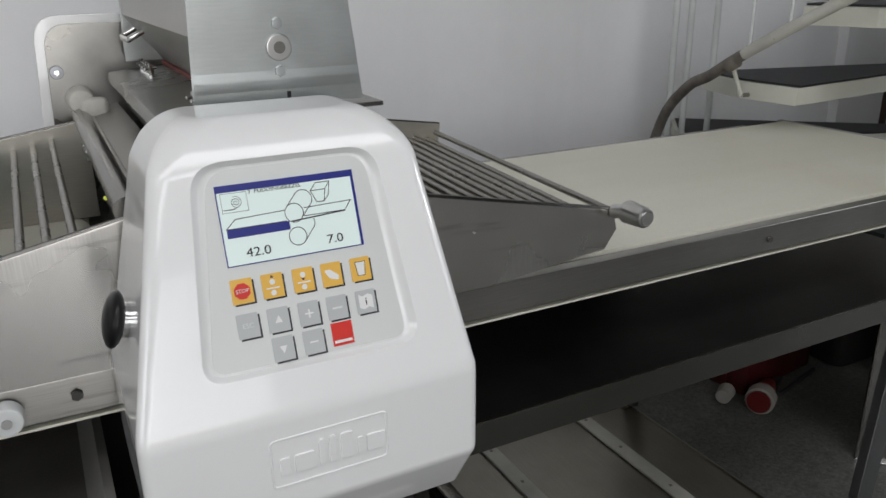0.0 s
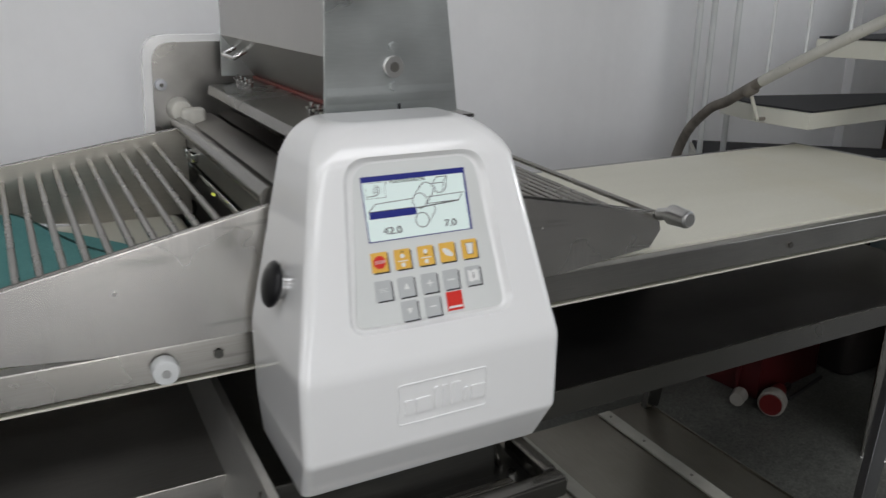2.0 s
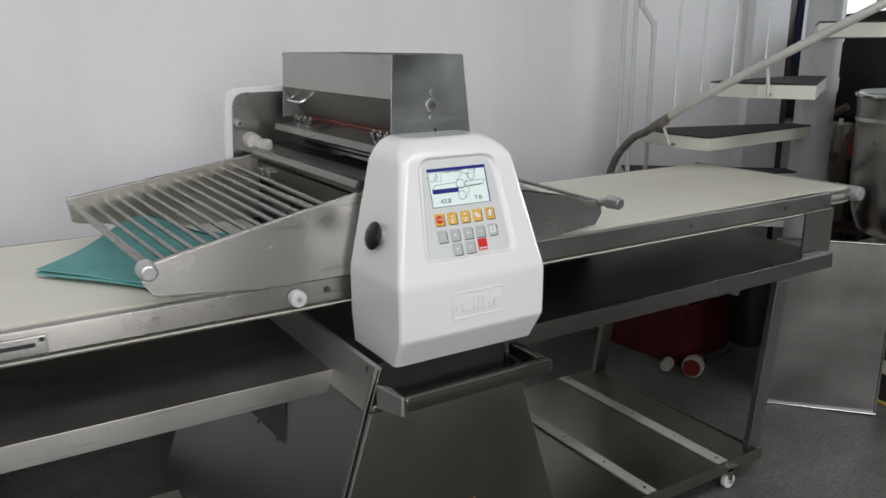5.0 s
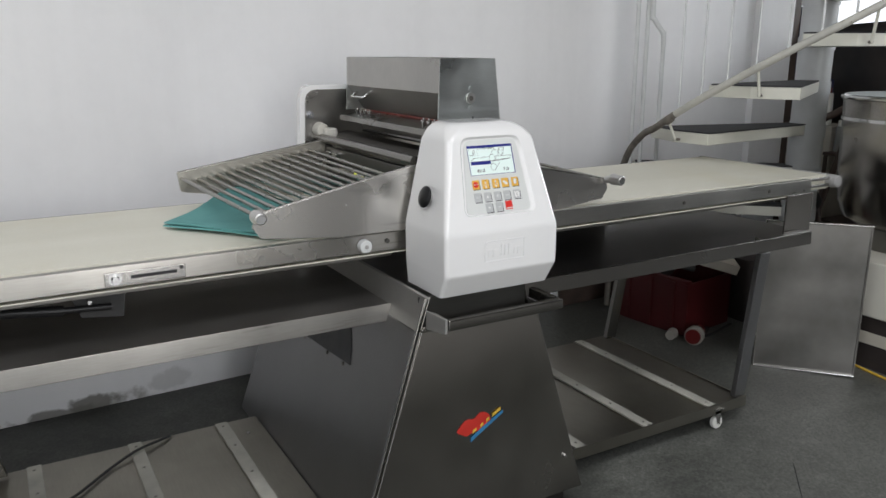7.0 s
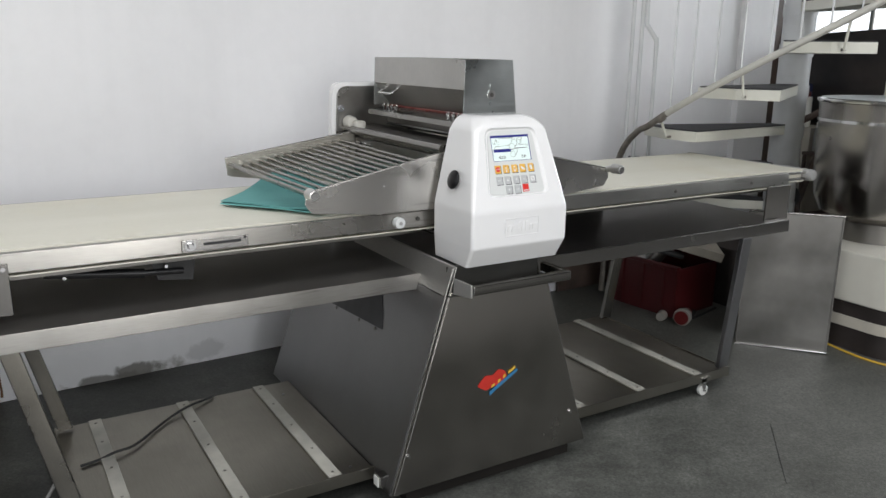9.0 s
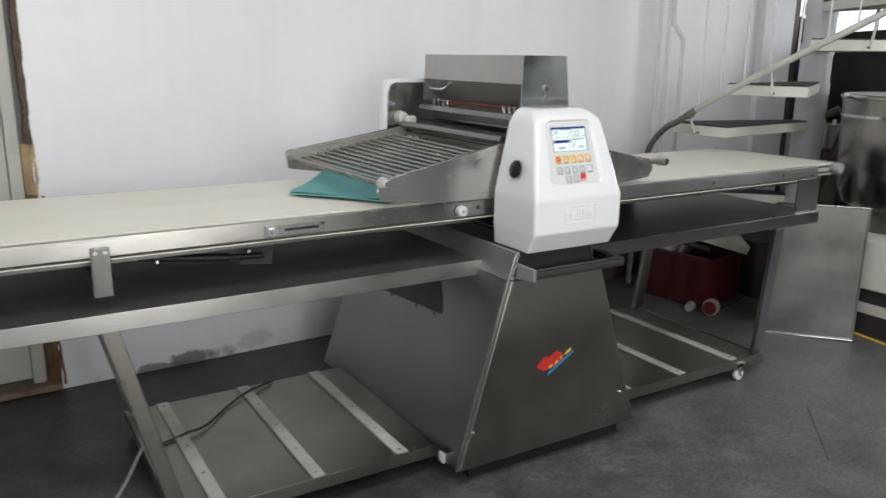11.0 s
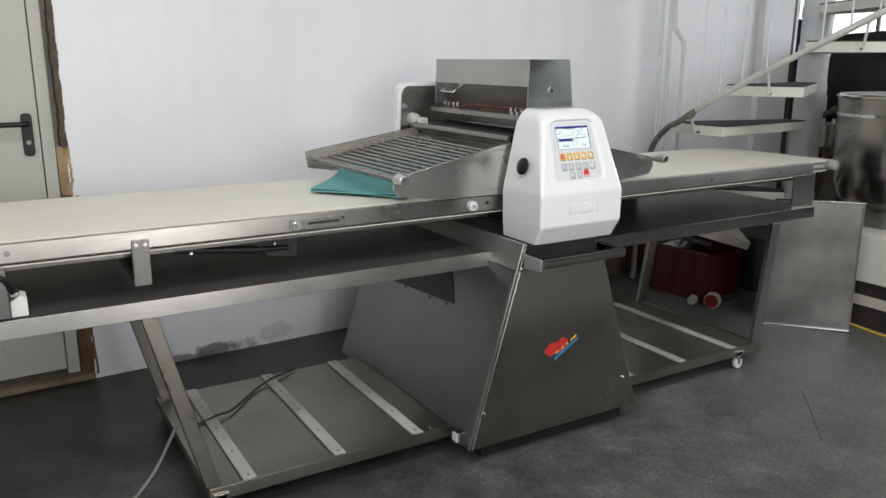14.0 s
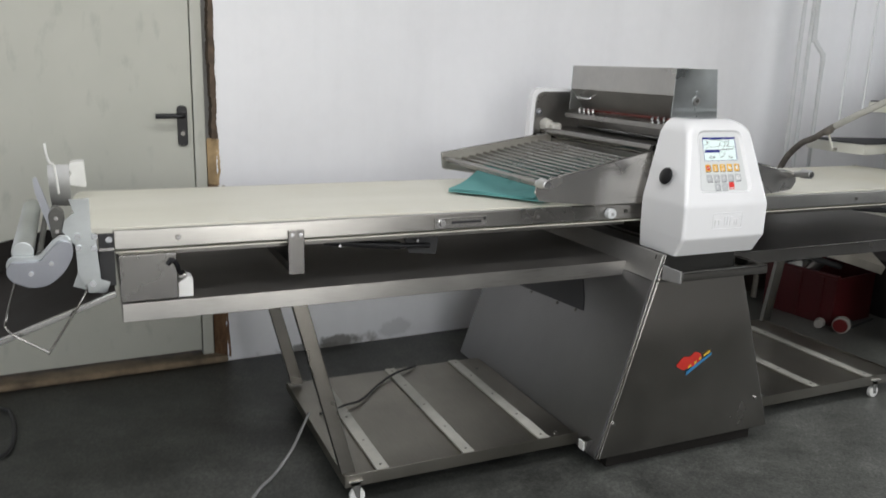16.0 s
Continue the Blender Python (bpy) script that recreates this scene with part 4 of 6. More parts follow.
def caster(x, y):
    c = part("caster", bbox(x - 0.024, x + 0.024, y - 0.024, y + 0.024, 0.050, 0.0545, 0.001), STEEL, sheeter, "small swivel caster with a pale wheel")
    z = fl(y) + 0.026
    part("wheel", bcyl((x + 0.010, y - 0.010, z), (x + 0.010, y + 0.010, z), 0.026, 22, w=0.004), NYLON, c)
    for k in (-0.0135, 0.0115):
        part("fork", prism([(x - 0.016, 0.0495), (x + 0.020, 0.0495), (x + 0.016, z - 0.004), (x + 0.004, z - 0.004)], "y", y + k - 0.0005, y + k + 0.0025), STEEL, c)
    part("axle", bcyl((x + 0.010, y - 0.018, z), (x + 0.010, y + 0.018, z), 0.005, 10), CHROME, c)


for x in (-1.055, 1.375):
    for y in (-0.088, 0.69):
        caster(x, y)


# guards over the belts
def guard(name, mirror):
    def X(x):
        return 0.482 - x if mirror else x

    P0, P1 = 0.018, 0.026
    near = [(-0.366, 0.980), (-0.374, 0.946), (-0.352, 0.915), (-0.130, 0.892), (0.120, 0.892), (0.120, 1.082)]
    near = [(X(a), b) for a, b in near]
    g = part(name, prism(near, "y", P0, P1, 0.0015), GUARD, sheeter, "safety guard of steel side plates and thin rods")
    far = [(X(a), b) for a, b in ((-0.416, 1.004), (-0.408, 0.940), (-0.392, 0.934), (-0.095, 0.892), (0.120, 0.892), (0.120, 1.086))]
    part("far_plate", prism(far, "y", 0.730, 0.738, 0.0015), DUSTY, g)
    part("plate_flange", bsweep([(X(-0.366), 0.022, 0.981), (X(0.120), 0.022, 1.0825)], 0.0034, 8), STEEL_ROD, g)
    part("plate_flange", bsweep([(X(-0.414), 0.734, 1.004), (X(0.120), 0.734, 1.0865)], 0.0034, 8), STEEL_ROD, g)
    n = 14
    for i in range(n):
        s = (i + 0.2) / n
        x0, z0 = -0.346 + 0.425 * s, 0.962 + 0.088 * s
        x1, z1 = -0.388 + 0.470 * s, 0.968 + 0.088 * s
        part("rod", bcyl((X(x0), 0.025, z0), (X(x1), 0.731, z1), 0.0060, 10), PALE_ROD, g)
    part("end_bar", bcyl((X(-0.362), 0.017, 0.978), (X(-0.402), 0.729, 0.984), 0.006, 10), PALE_ROD, g)
    part("knob_neck", bcyl((X(-0.366), 0.0175, 0.978), (X(-0.370), -0.008, 0.984), 0.012, 16), KNOB, g)
    k = part("knob", bcyl((X(-0.370), -0.008, 0.984), (X(-0.371), -0.054, 0.984), 0.0195, 20, 0.0165, 0.004), KNOB, g, "ribbed aluminium knob")
    part("knob_end", bcyl((X(-0.371), -0.0542, 0.984), (X(-0.371), -0.0565, 0.984), 0.012, 16), CHROME, k)
    part("plate_rivet", bcyl((X(-0.105), 0.0175, 0.983), (X(-0.105), 0.0155, 0.983), 0.0025, 10), KNOB, g)
    return g


lguard = guard("left_guard", False)
guard("right_guard", True)
part("roller_wheel", bcyl((-0.052, 0.031, 0.858), (-0.052, 0.004, 0.858), 0.019, 24, w=0.004), RAIL_WHITE, lguard, "white plastic guide wheel")
part("wheel_pin", bcyl((-0.052, 0.0035, 0.858), (-0.052, 0.001, 0.858), 0.006, 12), PALE_ROLLER, lguard)
bolt(lguard, (0.026, 0.0315, 0.862), (0, -1, 0), 0.008, 0.005, DARK_AND_SHADE)


# far housing: white frame, steel face
far_out = rounded([(0.044, 0.70), (0.475, 0.70), (0.475, 1.0), (0.42, 1.280), (0.060, 1.280), (0.044, 1.0)], [0.01, 0.01, 0.05, 0.05, 0.05, 0.05])
fh = part("far_housing", prism(far_out, "y", 0.806, 0.842, 0.008, 3), WHITE_PLASTIC, sheeter, "white housing on the wall side")
far_in = rounded([(0.064, 0.72), (0.455, 0.72), (0.455, 1.0), (0.405, 1.264), (0.076, 1.264), (0.064, 1.0)], [0.01, 0.01, 0.05, 0.045, 0.045, 0.05])
part("face_plate", prism(far_in, "y", 0.798, 0.805, 0.001), FACE, fh, "stained steel face plate")
part("face_roller", bcyl((0.087, 0.797, 1.174), (0.087, 0.781, 1.174), 0.013, 20, w=0.002), CAST, fh)
part("face_screw", bcyl((0.087, 0.7805, 1.174), (0.087, 0.776, 1.174), 0.005, 8), CHROME, fh)
part("bearing", bcyl((0.122, 0.797, 1.118), (0.122, 0.751, 1.118), 0.029, 20, 0.024, 0.006), YELLOWED, fh, "yellowed white plastic bearing")
part("bearing_arm", bbox(0.116, 0.168, 0.716, 0.752, 1.084, 1.128, 0.012, 3), YELLOWED, fh)

# rolling unit
part("guide_roller", bcyl((0.116, 0.020, 1.090), (0.116, 0.797, 1.090), 0.0165, 20), STEEL_ROD, sheeter, "round steel guide bar")
part("scraper_cover", prism([(0.135, 1.088), (0.186, 1.100), (0.190, 1.066), (0.194, 1.066), (0.190, 1.106), (0.134, 1.094)], "y", 0.020, 0.797), DUSTY_DARK, sheeter, "dull sloping steel scraper cover")
part("rear_strip", prism([(0.206, 1.098), (0.236, 1.106), (0.236, 1.110), (0.206, 1.102)], "y", 0.020, 0.797), STEEL_DARK, sheeter, "narrow dark steel strip")
# dark sheet that stands for the shaded space above the roller
part("well_shade", bbox(0.196, 0.300, 0.020, 0.797, 1.062, 1.066, 0), DARK_AND_SHADE, sheeter)
part("cover_lip", bbox(0.131, 0.137, 0.020, 0.797, 1.064, 1.096, 0.001), STEEL_Y, sheeter)
part("upper_roller", bcyl((0.265, 0.020, 1.010), (0.265, 0.797, 1.010), 0.052, 32), CHROME, sheeter, "polished upper dough roller")
part("lower_roller", bcyl((0.265, 0.020, 0.866), (0.265, 0.797, 0.866), 0.045, 32), CHROME, sheeter, "polished lower dough roller")
for x in (0.125, 0.405):
    part("scraper_bar", bbox(x - 0.004, x + 0.004, 0.020, 0.797, 1.02, 1.062, 0.001), STEEL_DARK, sheeter)
part("inner_bar", bcyl((0.14, 0.020, 0.985), (0.14, 0.797, 0.985), 0.008, 12), CHROME, sheeter)
for y in (0.60, 0.66):
    part("clamp", bbox(0.105, 0.130, y, y + 0.035, 1.030, 1.052, 0.004), CHROME, sheeter)
part("indicator", bcyl((0.119, 0.455, 0.996), (0.119, 0.471, 0.994), 0.0028, 10), LED, sheeter, "small lit yellow indicator")
part("right_guide_roller", bcyl((0.412, 0.020, 1.092), (0.412, 0.797, 1.092), 0.0135, 20), STEEL_Y, sheeter)
part("right_cover", prism([(0.300, 1.109), (0.352, 1.106), (0.396, 1.094), (0.395, 1.088), (0.350, 1.099), (0.300, 1.103)], "y", 0.020, 0.797), DARK_AND_SHADE, sheeter)
part("side_frame", bbox(0.13, 0.41, -0.003, 0.004, 0.76, 1.16, 0.001), STEEL_V, sheeter)


part("scraper_back", bbox(0.301, 0.305, 0.020, 0.797, 1.1145, 1.181, 0), STEEL_DARK, sheeter)


# hopper
def hopper():
    H0, H1 = 0.050, 0.738
    near = [(0.210, 1.192), (0.432, 1.192), (0.410, 1.381), (0.217, 1.381)]
    h = part("hopper", prism(near, "y", H0, H0 + 0.003, 0.0008), GALV, sheeter, "open sheet steel flour hopper")
    part("end_plate", prism(near, "y", H1 - 0.003, H1, 0.0008), GALV, h)
    lf = [(0.2175, 1.381), (0.2145, 1.281), (0.282, 1.192), (0.2845, 1.1945), (0.2175, 1.283), (0.2205, 1.381)]
    part("side_sheet", prism(lf, "y", H0 + 0.0035, H1 - 0.0035), SATIN, h, "folded brushed steel side sheet")
    rf = [(0.4095, 1.381), (0.417, 1.281), (0.340, 1.192), (0.3375, 1.1945), (0.414, 1.283), (0.4065, 1.381)]
    part("side_sheet", prism(rf, "y", H0 + 0.0035, H1 - 0.0035), SATIN, h)
    part("seal_strip", bbox(0.276, 0.284, H0 + 0.01, H1 - 0.01, 1.186, 1.1915, 0.001), RED_SEAL, h, "dark red seal strip")
    for y0 in (0.575,):
        pts = smooth_path([(0.230, y0, 1.258), (0.208, y0, 1.246), (0.204, y0 + 0.012, 1.243), (0.204, y0 + 0.088, 1.243), (0.208, y0 + 0.10, 1.246), (0.230, y0 + 0.10, 1.258)], 4)
        part("handle", bsweep(pts, 0.005, 10), CHROME, h, "bent steel rod handle")
    nut = bcyl((0.321, H0 - 0.0005, 1.264), (0.321, H0 - 0.006, 1.264), 0.0165, 24, w=0.002)
    part("shaft_nut", nut, KNOB, h, "round shaft bearing on the hopper's end")
    part("shaft_hole", bcyl((0.321, H0 - 0.0065, 1.264), (0.321, H0 - 0.0075, 1.264), 0.0075, 16), STEEL_DARK, h)
    for z in (1.293, 1.235):
        part("hex_bolt", bcyl((0.321, H0 - 0.0005, z), (0.321, H0 - 0.005, z), 0.0075, 6, w=0.001), GALV, h)
    part("rod_end", bcyl((0.418, 0.14, 1.264), (0.432, 0.14, 1.264), 0.007, 12), BLACK, h)
    fold = prism([(H0 - 0.0005, 1.236), (H0 - 0.0016, 1.227), (H0 - 0.0016, 1.223), (H0 - 0.0005, 1.212)], "x", 0.2135, 0.4255)
    part("fold_line", fold, GALV, h, "shallow pressed crease")
    part("end_slot", bbox(0.328, 0.333, H0 - 0.0012, H0 - 0.0004, 1.193, 1.209, 0), INK, h)
    # mounting bar with its bolts
    b = part("mounting_bar", prism([(0.172, 1.158), (0.176, 1.176), (0.300, 1.188), (0.455, 1.188), (0.455, 1.182), (0.300, 1.182), (0.182, 1.171), (0.178, 1.158)], "y", 0.035, 0.715, 0.001), STEEL_ROD, sheeter, "folded steel bar that carries the hopper")
    for y in (0.115, 0.150, 0.185, 0.585, 0.62, 0.655, 0.69):
        part("bolt", bcyl((0.235, y, 1.1825), (0.235, y, 1.190), 0.0058, 6), CHROME, b)
        part("stud", bcyl((0.235, y, 1.1905), (0.235, y, 1.200), 0.0032, 8), CHROME, b)
        part("wing", bcyl((0.225, y - 0.004, 1.192), (0.245, y + 0.004, 1.192), 0.0025, 8), CHROME, b)


hopper()


# control head
HX = 0.265


def rounded_section(xl, xr, yf, yb, rf, rb, z, n=7):
    pts = []
    for cx, cy, r, a0 in ((xr - rf, yf + rf, rf, -90), (xr - rb, yb - rb, rb, 0), (xl + rb, yb - rb, rb, 90), (xl + rf, yf + rf, rf, 180)):
        for k in range(n + 1):
            a = radians(a0 + 90 * k / n)
            pts.append((cx + r * math.cos(a), cy + r * math.sin(a), z))
    return pts


def front_y(z):
    return -0.2330 + (z - 0.925) * 0.345


def head_body():
    bm = bmesh.new()
    rows = []

    def sec(z, hw, yf, rf=0.012, rb=0.006, yb=0.0):
        skew = -0.012 + 0.023 * min(1.0, max(0.0, (z - 0.93) / 0.23))
        rows.append([bm.verts.new(p) for p in rounded_section(HX - hw, HX + hw + skew, yf, yb, rf, rb, z)])

    sec(0.737, 0.186, -0.194)
    sec(0.740, 0.189, -0.198)
    sec(0.797, 0.1935, -0.2305)
    sec(0.803, 0.194, -0.234)
    sec(0.810, 0.1945, -0.2355)
    sec(0.910, 0.1950, -0.2355)
    sec(0.921, 0.1945, -0.2345)
    sec(0.930, 0.193, -0.2315, 0.012)
    for i in range(1, 10):
        z = 0.930 + (1.160 - 0.930) * i / 9
        sec(z, 0.193 - 0.052 * i / 9, front_y(z), 0.012 + 0.008 * i / 9)
    z0, hw0, y0 = 1.160, 0.141, front_y(1.160)
    R = 0.048
    for i in range(1, 10):
        a = radians(90 * i / 9)
        sec(z0 + R * math.sin(a) * 1.0, hw0 - 0.014 * math.sin(a) - R * 0.9 * (1 - math.cos(a)), y0 + 0.016 * math.sin(a) + R * (1 - math.cos(a)), 0.020 + 0.018 * math.sin(a), 0.012)
    for a, b in zip(rows, rows[1:]):
        m = len(a)
        for k in range(m):
            bm.faces.new((a[k], a[(k + 1) % m], b[(k + 1) % m], b[k]))
    bm.faces.new(rows[0][::-1])
    bm.faces.new(rows[-1])
    return bm


# frame of the sloping front: u across, v up the slope, n outwards
SL = math.atan(0.345)
FM = Matrix.Translation((HX, front_y(1.062), 1.062)) @ Matrix.Rotation(radians(90) - SL, 4, "X")
rim_line = rounded([(-0.124, -0.104), (0.116, -0.107), (0.097, 0.118), (-0.101, 0.118)], [0.026, 0.026, 0.034, 0.034], 8)
outline = rounded([(-0.112, -0.096), (0.102, -0.099), (0.086, 0.109), (-0.086, 0.109)], [0.016, 0.016, 0.026, 0.026], 8)
DEEP = 0.009


def recessed_head():
    """The head's body with the keypad's recess cut out of its front."""
    body = bpy.data.objects.new("body", mesh_of("body", head_body(), WHITE_PLASTIC, False))
    bm = bmesh.new()
    rings = []
    for n, f in ((0.012, -0.9), (0.0010, -0.07), (-0.0004, 0.02), (-0.0015, 0.10), (-0.0050, 0.30), (-0.0066, 0.44), (-DEEP, 0.62), (-DEEP - 0.0003, 1.0)):
        rings.append([bm.verts.new((a[0] + (b[0] - a[0]) * f, a[1] + (b[1] - a[1]) * f, n)) for a, b in zip(rim_line, outline)])
    for A, B in zip(rings, rings[1:]):
        for k in range(len(A)):
            bm.faces.new((A[k], A[(k + 1) % len(A)], B[(k + 1) % len(A)], B[k]))
    bm.faces.new(rings[0]), bm.faces.new(rings[-1][::-1])
    bmesh.ops.transform(bm, matrix=FM, verts=bm.verts)
    cut = bpy.data.objects.new("cutter", mesh_of("cutter", bm, WHITE_PLASTIC, False))
    for o in (body, cut):
        scene.collection.objects.link(o)
    mod = body.modifiers.new("recess", "BOOLEAN")
    mod.object, mod.operation, mod.solver = cut, "DIFFERENCE", "EXACT"
    me = bpy.data.meshes.new_from_object(body.evaluated_get(bpy.context.evaluated_depsgraph_get()))
    bpy.data.objects.remove(body), bpy.data.objects.remove(cut)
    me.materials.clear()
    me.materials.append(WHITE_PLASTIC)
    weigh_normals(me, 48)
    return me


head = part("control_head", recessed_head(), WHITE_PLASTIC, sheeter, "glossy white control head with a lit display and keypad")
PM = FM @ Matrix.Translation((0, 0, -DEEP + 0.0008))
part("keypad", prism(outline, "z", -0.0003, 0.0012, 0.0), PANEL_GREY, head, "pale grey membrane keypad", at=PM)


def flat(name, poly, n0, n1, material, label="", parent=None):
    return part(name, prism(poly, "z", n0, n1), material, parent or head, label, at=PM)


def rect(u0, u1, v0, v1):
    return [(u0, v0), (u1, v0), (u1, v1), (u0, v1)]


# display
S0, S1, T0, T1 = -0.0785, 0.0690, 0.0102, 0.0922
flat("display", rect(S0 - 0.0008, S1 + 0.0008, T0 - 0.0008, T1 + 0.0008), 0.0013, 0.0020, LCD_NAVY, "dark blue display border")
flat("display_field", rect(S0 + 0.0003, S1 - 0.0026, T0 + 0.0003, T1 - 0.0065), 0.0021, 0.0026, LCD, "pale lit display field")


def stroke(pts, r=0.00042, closed=False):
    """A drawn line on the display."""
    bm = bmesh.new()
    P = [Vector((p[0], p[1])) for p in pts]
    if closed:
        P.append(P[0])
    for a, b in zip(P, P[1:]):
        d = (b - a)
        if d.length < 1e-6:
            continue
        nrm = Vector((-d.y, d.x)).normalized() * r
        e = d.normalized() * r
        bm.faces.new([bm.verts.new((*v, 0.0030)) for v in (a - e + nrm, a - e - nrm, b + e - nrm, b + e + nrm)])
    part("drawn_line", bm, INK, head, at=PM)


def su(f):
    return S0 + f * (S1 - S0)


def sv(f):
    return T0 + f * (T1 - T0)


def ring(cu, cv, r, n=28, a0=0, a1=360, asp=1.0):
    return [(cu + r * math.cos(radians(a0 + (a1 - a0) * i / n)), cv + asp * r * math.sin(radians(a0 + (a1 - a0) * i / n))) for i in range(n + 1)]


cu, cv, rr = su(0.52), sv(0.55), 0.0100
stroke(ring(cu, cv, rr))
ox, oy = 0.0115, 0.0130
stroke(ring(cu + ox, cv + oy, rr, 20, -35, 150))
for a in (-42, 138):
    stroke([(cu + rr * math.cos(radians(a)), cv + rr * math.sin(radians(a))), (cu + ox + rr * math.cos(radians(a)), cv + oy + rr * math.sin(radians(a)))])
cv2 = sv(0.245)
stroke(ring(cu, cv2, rr * 0.95))
stroke(ring(cu + 0.011, cv2 + 0.0125, rr * 0.95, 12, -42, 20))
stroke([(cu + 0.0075, cv2 - 0.006), (cu + 0.0180, cv2 + 0.0065)])
stroke([(su(0.03), sv(0.46)), (su(0.10), sv(0.575)), (su(0.455), sv(0.60))])
stroke([(su(0.03), sv(0.46)), (su(0.455), sv(0.46))])
stroke([(su(0.575), sv(0.49)), (su(0.90), sv(0.49)), (su(0.955), sv(0.61)), (su(0.60), sv(0.595))])
stroke([(su(0.50), sv(0.445)), (su(0.90), sv(0.485))], 0.0007)
flat("dough_bar", rect(su(0.03), su(0.475), sv(0.345), sv(0.455)), 0.0027, 0.0032, LCD_NAVY)
stroke([(su(0.125) + (0.0010 + 0.0052 * i / 48) * math.cos(i * 0.30), sv(0.785) + (0.0010 + 0.0052 * i / 48) * math.sin(i * 0.30)) for i in range(49)], 0.00028)
stroke([(su(0.04), sv(0.70)), (su(0.10), sv(0.70)), (su(0.125), sv(0.715))])
stroke(rect(su(0.025), su(0.205), sv(0.665), sv(0.905)), 0.0002, True)
stroke([(su(0.665), sv(0.80)), (su(0.71), sv(0.895)), (su(0.815), sv(0.895)), (su(0.775), sv(0.80)), (su(0.665), sv(0.80)), (su(0.70), sv(0.645)), (su(0.755), sv(0.645)), (su(0.775), sv(0.80))])
stroke([(su(0.755), sv(0.645)), (su(0.795), sv(0.72)), (su(0.815), sv(0.895))])
for text, fu, fv, size in (("42.0", 0.225, 0.135, 0.0118), ("7.0", 0.79, 0.135, 0.0118), ("3  PUDDINGBREZEL", 0.41, 0.893, 0.0050)):
    part("reading", lettering(text, size, INK, Matrix.Translation((su(fu), sv(fv), 0.0030)) @ Matrix.Diagonal((1.3, 1.12, 1, 1))), INK, head, at=PM)

# keys
KW, KH = 0.0112, 0.0128
COLS = [-0.0692, -0.0372, -0.0041, 0.0275, 0.0608]
ROWZ = [-0.0163, -0.0525, -0.0832]
for row, cols, mat in ((0, (0, 1, 2, 3, 4), KEY_YELLOW), (1, (0, 1, 2, 3, 4), KEY_GREY), (2, (1, 2), KEY_GREY)):
    for c in cols:
        u, v = COLS[c], ROWZ[row]
        k = flat("key", rounded(rect(u - KW, u + KW, v - KH, v + KH), 0.0012, 2), 0.0013, 0.0022, mat, "yellow printed key" if row == 0 else "grey printed key")
        sh = [(u + KW, v - KH), (u + KW + 0.0020, v - KH - 0.0020), (u + KW + 0.0020, v + KH - 0.0024), (u + KW, v + KH - 0.0024)]
        flat("key_edge", sh, 0.0013, 0.0018, INK)
        sh = [(u - KW + 0.0024, v - KH - 0.0020), (u + KW + 0.0019, v - KH - 0.0020), (u + KW - 0.0001, v - KH - 0.0001), (u - KW + 0.0024, v - KH - 0.0001)]
        flat("key_edge", sh, 0.00132, 0.0017, INK)
u, v = COLS[3] + 0.001, ROWZ[2] + 0.002
flat("red_badge", rect(u - 0.0118, u + 0.0118, v - 0.0125, v + 0.0125), 0.0013, 0.0020, KEY_RED, "square red badge with a white bar")
flat("badge_bar", rect(u - 0.0100, u + 0.0100, v - 0.0095, v - 0.0065), 0.0021, 0.0024, INK_WHITE)
u, v = COLS[0], ROWZ[0]
flat("stop_sign", ring(u, v, 0.0088, 8, 22.5, 382.5)[:-1], 0.0023, 0.0026, KEY_RED, "red octagonal stop sign")
part("stop_word", lettering("STOP", 0.0058, INK_WHITE, Matrix.Translation((u, v, 0.0029))), INK_WHITE, head, at=PM)
for c, up in ((1, True), (2, False)):
    u, v = COLS[c], ROWZ[0]
    flat("key_sign", ring(u, v + (0.004 if up else 0.0055), 0.0030, 14)[:-1], 0.0023, 0.0026, INK_WHITE)
    flat("key_sign", ring(u, v - 0.0075, 0.0030, 14)[:-1], 0.0023, 0.0026, INK_WHITE)
    flat("key_sign", rect(u - 0.007, u + 0.007, v - 0.0032, v - 0.0018), 0.00232, 0.0027, INK_WHITE)
    flat("key_sign", [(u - 0.002, v + (0.0085 if up else 0.002)), (u + 0.002, v + (0.0085 if up else 0.002)), (u, v + (0.0112 if up else -0.0005))], 0.0023, 0.0026, INK)
u, v = COLS[3], ROWZ[0]
flat("key_sign", rounded([(u - 0.008, v + 0.005), (u - 0.002, v + 0.006), (u + 0.008, v - 0.002), (u + 0.007, v - 0.007), (u - 0.003, v - 0.004)], 0.002, 3), 0.0023, 0.0026, INK_WHITE, "pale printed sign")
u, v = COLS[4], ROWZ[0]
flat("key_sign", [(u - 0.0058, v + 0.008), (u + 0.0058, v + 0.008), (u + 0.004, v - 0.007), (u - 0.004, v - 0.007)], 0.0023, 0.0026, INK_WHITE)
stroke([(u - 0.0058, v + 0.008), (u + 0.0058, v + 0.008), (u + 0.004, v - 0.007), (u - 0.004, v - 0.007)], 0.0003, True)
u, v = COLS[1], ROWZ[1]
flat("key_sign", [(u - 0.004, v - 0.003), (u + 0.004, v - 0.003), (u, v + 0.005)], 0.0023, 0.0026, INK_WHITE)
u, v = COLS[1], ROWZ[2]
flat("key_sign", [(u - 0.004, v + 0.003), (u, v - 0.005), (u + 0.004, v + 0.003)], 0.0023, 0.0026, INK_WHITE)
u, v = COLS[2], ROWZ[1]
flat("key_sign", rect(u - 0.0045, u + 0.0045, v - 0.0008, v + 0.0008), 0.0023, 0.0026, INK_WHITE)
